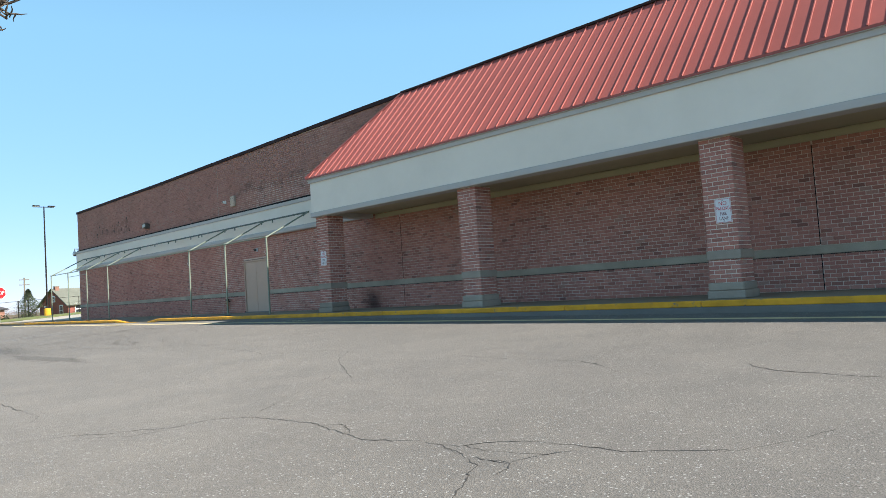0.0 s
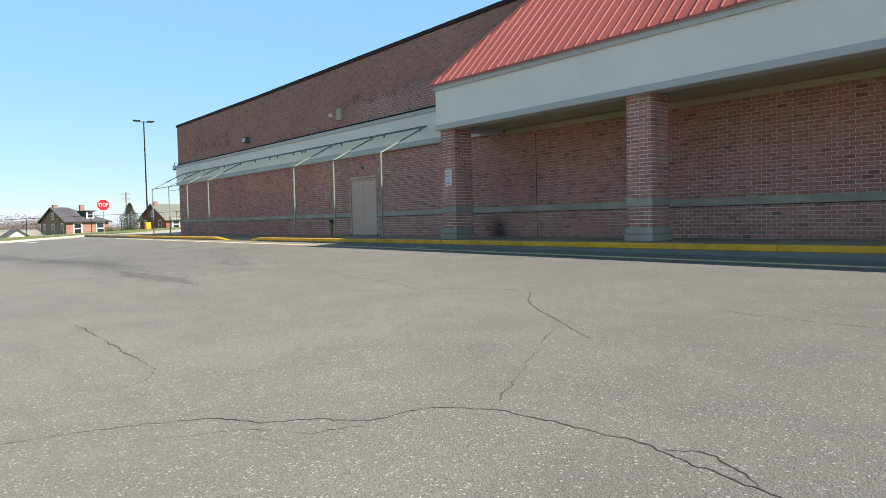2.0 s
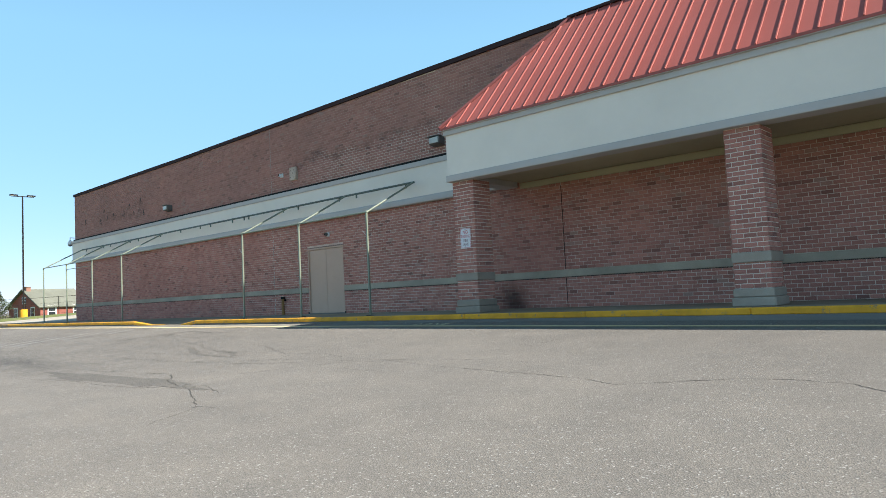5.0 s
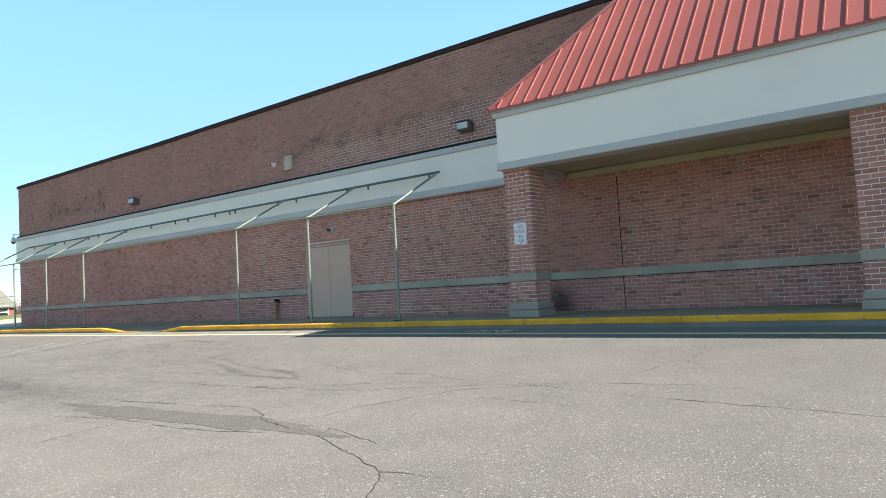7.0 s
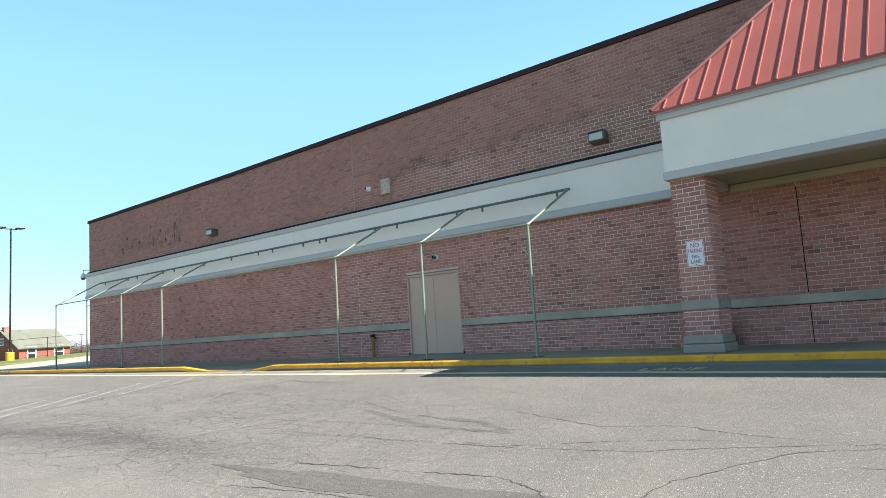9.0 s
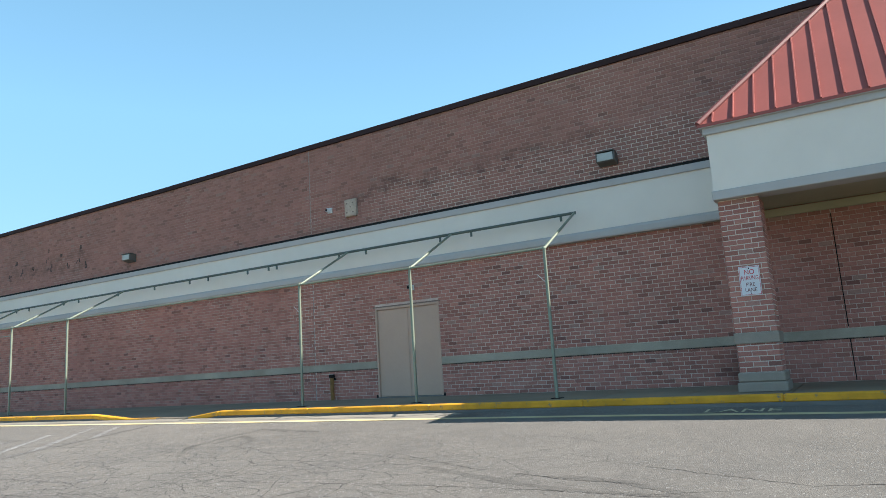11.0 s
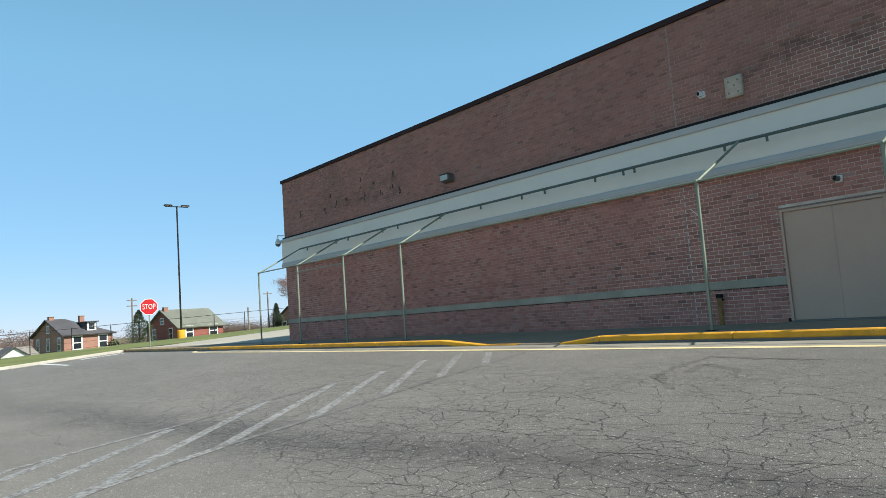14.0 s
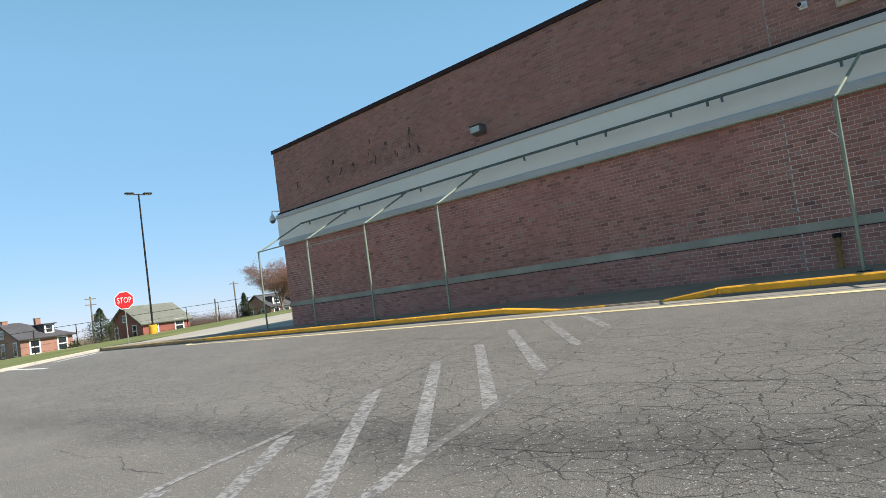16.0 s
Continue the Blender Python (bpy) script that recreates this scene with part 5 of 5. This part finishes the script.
def limbs(base, height, spread, seed, levels=4, r0=0.14, first=0.3, reach=()):
    """Limbs of a tree as tapered tubes, and the tips of its twigs."""
    r = random.Random(seed)
    verts, faces, tips = [], [], []

    def stick(a, b, ra, rb):
        d = (b - a).normalized()
        u = d.orthogonal().normalized()
        w = d.cross(u)
        n, k = len(verts), 5
        for p, rad in ((a, ra), (b, rb)):
            for i in range(k):
                ang = 2 * math.pi * i / k
                verts.append(tuple(p + (u * math.cos(ang) + w * math.sin(ang)) * rad))
        for i in range(k):
            j = (i + 1) % k
            faces.append((n + i, n + j, n + k + j, n + k + i))

    def grow(p, d, length, rad, level, wild=0.17):
        n = 4
        for i in range(n):
            d = (d + Vector((r.uniform(-1, 1), r.uniform(-1, 1), r.uniform(-0.6, 0.9))) * wild).normalized()
            q = p + d * length / n
            stick(p, q, rad * (1 - 0.16 * i), rad * (1 - 0.16 * (i + 1)))
            p = q
            if level and i >= 1:
                for _ in range(2 if level > 1 else 3):
                    side = Vector((r.uniform(-1, 1), r.uniform(-1, 1), r.uniform(-0.3, 0.6))).normalized()
                    grow(p, (d * 0.45 + side).normalized(), length * r.uniform(0.4, 0.62), rad * 0.5 if wild < 0.3 else rad * 0.75, level - 1, wild)
            if level <= 1:
                tips.append((Vector(p), Vector(d)))

    trunk_top = Vector(base) + Vector((0, 0, height * first))
    stick(Vector(base) - Vector((0, 0, 0.2)), trunk_top, r0, r0 * 0.8)
    for i in range(7):
        a = 2 * math.pi * i / 7 + r.uniform(-0.3, 0.3)
        d = Vector((math.cos(a) * spread, math.sin(a) * spread, 1.0)).normalized()
        grow(trunk_top - Vector((0, 0, r.uniform(0, 0.5))), d, height * r.uniform(0.42, 0.6), r0 * 0.5, levels - 2)
    for goal in reach:
        goal = Vector(goal)
        p, n = trunk_top - Vector((0, 0, 0.3)), 12
        start = p.copy()
        for i in range(1, n + 1):
            f = i / n
            q = start.lerp(goal, f) + Vector((0, 0, 0.5 * math.sin(math.pi * f))) + Vector((r.uniform(-1, 1), r.uniform(-1, 1), r.uniform(-1, 1))) * 0.05
            stick(p, q, 0.045 * (1.1 - f) + 0.006, 0.045 * (1.1 - (i + 1) / n) + 0.006)
            if i > 4:
                for _ in range(3):
                    side = Vector((r.uniform(-1, 1), r.uniform(-1, 1), r.uniform(-0.8, 0.6))).normalized()
                    grow(q, ((q - p).normalized() * 0.5 + side).normalized(), r.uniform(0.16, 0.36), 0.01, 2 if i > 8 else 1, 0.45)
            p = q
    return verts, faces, tips


def flakes(tips, seed, per, size, scatter):
    r = random.Random(seed)
    verts, faces = [], []
    for p, d in tips:
        for _ in range(per):
            c = p + Vector((r.gauss(0, 1), r.gauss(0, 1), r.gauss(0, 1))) * scatter
            u = Vector((r.uniform(-1, 1), r.uniform(-1, 1), r.uniform(-1, 1))).normalized()
            w = u.orthogonal().normalized()
            s = size * r.uniform(0.6, 1.3)
            n = len(verts)
            verts += [tuple(c + u * s), tuple(c + w * s * 0.8), tuple(c - u * s), tuple(c - w * s * 0.8)]
            faces.append((n, n + 1, n + 2, n + 3))
    return verts, faces


def tree(name, base, height, spread, seed, label, leaf=None, per=5, size=0.03, scatter=0.07, bark=BARK, r0=0.14, first=0.3, reach=()):
    t = thing(name, base, label, "tree")
    v, f, tips = limbs(base, height, spread, seed, r0=r0, first=first, reach=reach)
    joined("trunk", v, f, bark, t)
    if leaf:
        v, f = flakes(tips, seed + 1, per, size, scatter)
        joined("crown", v, f, leaf, t)
    return t


def bedz(x, y):
    return land(x, y) - 0.09


tree("bare_tree", (-2.7, -2.3, bedz(-2.7, -2.3)), 5.6, 0.8, 21, "bare young tree with dark knobbly twigs", reach=[(-2.62, 1.4, 3.0)])
tree("blossom_tree", (-17.9, -2.6, bedz(-17.9, -2.6)), 7.0, 0.9, 33, "pear tree covered in white spring blossom", BLOSSOM, 9, 0.035, 0.09, reach=[(-17.45, 1.45, 4.5), (-17.2, 1.2, 2.6)])
tree("blossom_tree", (-31.8, -2.4, bedz(-31.8, -2.4)), 7.0, 0.85, 47, "pear tree covered in white spring blossom", BLOSSOM, 9, 0.035, 0.09, reach=[(-31.4, 1.6, 3.4)])
tree("bare_maple", (-118.0, 57.6, 0.0), 8.6, 0.55, 52, "tall spring tree with thin red-brown buds", BUDS, 34, 0.045, 0.27, bark=MAPLE_BARK, r0=0.2)


def conifer(x, y, z0, top, radius, seed, label):
    t = thing("evergreen_tree", (x, y, z0), label, "tree", "evergreens")
    bm = bmesh.new()
    tube(bm, (x, y, z0 - 0.3), (x, y, top - 0.3), 0.18, 0.03, 8)
    part("trunk", bm, BARK, t)
    r = random.Random(seed)
    verts, faces = [], []
    n = 9000
    for i in range(n):
        f = (i / n) ** 0.8
        z = z0 + 0.3 + (top - z0 - 0.3) * f
        a = r.uniform(0, 6.283)
        lobe = 0.8 + 0.45 * noise.noise(Vector((math.cos(a) * 1.6, math.sin(a) * 1.6, z * 1.1 + seed)))
        rad = radius * lobe * (1 - f) ** 0.75 * r.uniform(0.3, 1.0 + 0.3 * math.sin(14 * f + seed)) + 0.05
        c = Vector((x + math.cos(a) * rad, y + math.sin(a) * rad, z - 0.25 * rad))
        o = Vector((math.cos(a), math.sin(a), r.uniform(-0.6, 0.1))).normalized()
        s = Vector((-math.sin(a), math.cos(a), r.uniform(-0.3, 0.3)))
        w = r.uniform(0.07, 0.17)
        k = len(verts)
        verts += [tuple(c - o * w), tuple(c + s * w * 0.5), tuple(c + o * w), tuple(c - s * w * 0.5)]
        faces.append((k, k + 1, k + 2, k + 3))
    joined("crown", verts, faces, NEEDLES, t)


conifer(-125.0, 33.0, -1.6, 5.1, 4.3, 5, "dark green evergreen tree beside a utility pole")
conifer(-127.5, 56.2, -0.6, 5.2, 2.3, 6, "rounded dark evergreen tree near a far house")


def thicket(name, items, size, mat, label, seed):
    """Many small flakes in uneven mounds."""
    r = random.Random(seed)
    verts, faces = [], []
    for x, y, z, rad, h, n in items:
        for _ in range(n * (2 if name == "far_woods" else 1)):
            u, v = r.gauss(0, 0.45), r.gauss(0, 0.45)
            w = abs(r.gauss(0, 0.45))
            c = Vector((x + u * rad, y + v * rad, z + min(1.0, w) * h * max(0.15, 1 - 0.5 * (u * u + v * v))))
            d = Vector((r.uniform(-1, 1), r.uniform(-1, 1), r.uniform(-1, 1))).normalized()
            e = d.orthogonal().normalized()
            s = size * r.uniform(0.5, 1.3)
            k = len(verts)
            verts += [tuple(c + d * s), tuple(c + e * s * 0.7), tuple(c - d * s), tuple(c - e * s * 0.7)]
            faces.append((k, k + 1, k + 2, k + 3))
    return tagged(joined(name, verts, faces, mat), label, "woods", "", "stuff")


r = random.Random(12)
items = []
for i in range(260):
    a = radians(r.uniform(48, 100))
    d = r.uniform(210, 330)
    items.append((-20 - d * math.sin(a), 2 + d * math.cos(a), -2.5, r.uniform(5, 9), r.uniform(3.8, 7.0), 420))
for i in range(24):
    a = radians(r.uniform(79, 84))
    d = r.uniform(165, 190)
    items.append((-20 - d * math.sin(a), 2 + d * math.cos(a), -2.5, r.uniform(4, 6), r.uniform(5.0, 7.5), 900))
thicket("far_woods", items, 0.15, WOODS, "brown leafless woods along the far horizon", 2)
items = []
for i in range(16):
    a = radians(r.uniform(63, 68))
    d = r.uniform(122, 150)
    items.append((-22 - d * math.sin(a), 2 + d * math.cos(a), 0.0, r.uniform(1.5, 3), r.uniform(1.5, 3.2), 4500))
thicket("brown_thicket", items, 0.05, TWIG, "brown leafless shrubs behind the fence", 3)
items = [(-127 + r.uniform(-1, 1), 30.5 + r.uniform(-1.2, 1.2), -0.6, 1.2, 1.7, 240) for i in range(3)] + [(-127, 58.5 + i * 1.3, 0.2, 1.2, 2.4, 240) for i in range(4)]
thicket("green_hedge", items, 0.13, BUSH, "dark green clipped shrubs beside the houses", 4)

# ---- brickwork ----
def brick_faces(x0, x1, y, z0, z1, proud, inset=0.006):
    """A brick's face with chamfered edges, standing proud of the wall plane y towards -y."""
    f = y - proud
    return [(x0, y, z0), (x1, y, z0), (x1, y, z1), (x0, y, z1), (x0 + inset, f, z0 + inset), (x1 - inset, f, z0 + inset), (x1 - inset, f, z1 - inset), (x0 + inset, f, z1 - inset)]


QUADS = [(4, 5, 6, 7), (0, 1, 5, 4), (1, 2, 6, 5), (2, 3, 7, 6), (3, 0, 4, 7)]
NEAR = (-22.2, -19.6, 0.5, 1.29)
verts, faces, singles = [], [], []
rng = random.Random(7)
holes = [(DOOR[0] - 0.003, DOOR[1] + 0.003, 0, DOOR[3] + 0.037)]
JOINTS = (-26.6, -14.5, -2.1)
row = 0
z = WALK_Z + 0.005
while z < TOP + 0.13:
    za, zb = z, z + COURSE - JOINT
    row += 1
    z += COURSE
    # courses are cut at the belt
    if za < 1.455 and zb > 1.285:
        za, zb = (za, 1.266) if za < 1.25 else (1.459, zb)
        if zb - za < 0.015:
            continue
    xmax = 2.0 if zb < 3.64 else -13.7
    x = WEST + (0 if row % 2 else -UNIT / 2)
    while x < xmax:
        a, b = max(x, WEST), x + UNIT - JOINT
        x += UNIT
        top = parapet(a) - 0.128
        if za > top - 0.03:
            continue
        low, high = za, zb
        if za < 4.84 and zb > 3.64 and b < -16.0:
            low, high = (za, 3.637) if za < 3.62 else (4.846, zb)
            if high - low < 0.015:
                continue
        pieces = [(a, b)]
        for h0, h1, h2, h3 in holes:
            if zb > h2 and za < h3:
                pieces = [q for p, r in pieces for q in ((p, min(r, h0)), (max(p, h1), r)) if q[1] - q[0] > 0.02]
        for j in JOINTS:
            pieces = [q for p, r in pieces for q in ((p, min(r, j - 0.008)), (max(p, j + 0.008), r)) if q[1] - q[0] > 0.02]
        for p, r in pieces:
            proud = 0.007 + rng.uniform(-0.002, 0.003)
            if NEAR[0] < p and r < NEAR[1] and za < NEAR[3]:
                singles.append((p, r, low, high, proud))
                continue
            n = len(verts)
            verts += brick_faces(p, r, WALL_Y, low, min(high, top), proud)
            faces += [tuple(n + i for i in q) for q in QUADS]
tagged(joined("brickwork", verts, faces, BRICK, wall), kind="stuff")


def brick_mesh(key, made={}):
    if key not in made:
        w, h, d = key
        me = bpy.data.meshes.new("brick")
        i = 0.006
        me.from_pydata([(0, 0, 0), (w, 0, 0), (w, 0, h), (0, 0, h), (i, -d, i), (w - i, -d, i), (w - i, -d, h - i), (i, -d, h - i)], [], QUADS)
        me.materials.append(BRICK_PIECE)
        made[key] = me
    return made[key]


for p, r, za, zb, proud in singles[:300]:
    ob = new("brick", brick_mesh((round(r - p, 3), round(zb - za, 3), round(proud, 3))))
    ob.parent = wall
    ob.location = Vector((p, WALL_Y, za)) - wall.location

for col, cx, cy, half in COLUMNS:
    verts, faces, count, row = [], [], 0, 0
    z = 0.865
    while z < 3.56:
        if 1.275 < z < 1.46:
            z = 1.469
        row += 1
        zb = min(z + COURSE - JOINT - 0.003, 3.575 if z > 1.4 else 1.293)
        for side in range(4):
            turn = Matrix.Rotation(side * math.pi / 2, 4, "Z")
            spans = [(0, 0.203), (0.213, 0.416), (0.426, 0.599)]
            if row % 2:
                spans = [(0.011, 0.092), (0.102, 0.305), (0.315, 0.61)]
                spans = [(0.011, 0.092), (0.102, 0.305), (0.315, 0.508), (0.518, 0.61)]
            for a, b in spans:
                u = -half + a
                if count < 300:
                    ob = new("brick", brick_mesh((round(b - a, 3), round(zb - z, 3), 0.009)))
                    ob.parent = col
                    ob.matrix_basis = Matrix.Translation((0, 0, z - WALK_Z)) @ turn @ Matrix.Translation((u, -half + 0.008, 0))
                else:
                    n = len(verts)
                    for v in brick_faces(u, u + b - a, -half + 0.008, z, zb, 0.009):
                        q = turn @ Vector(v)
                        verts.append((q.x + cx, q.y + cy, q.z))
                    faces += [tuple(n + i for i in q) for q in QUADS]
                count += 1
        z += COURSE
    if verts:
        tagged(joined("brickwork", verts, faces, BRICK, col), kind="stuff")
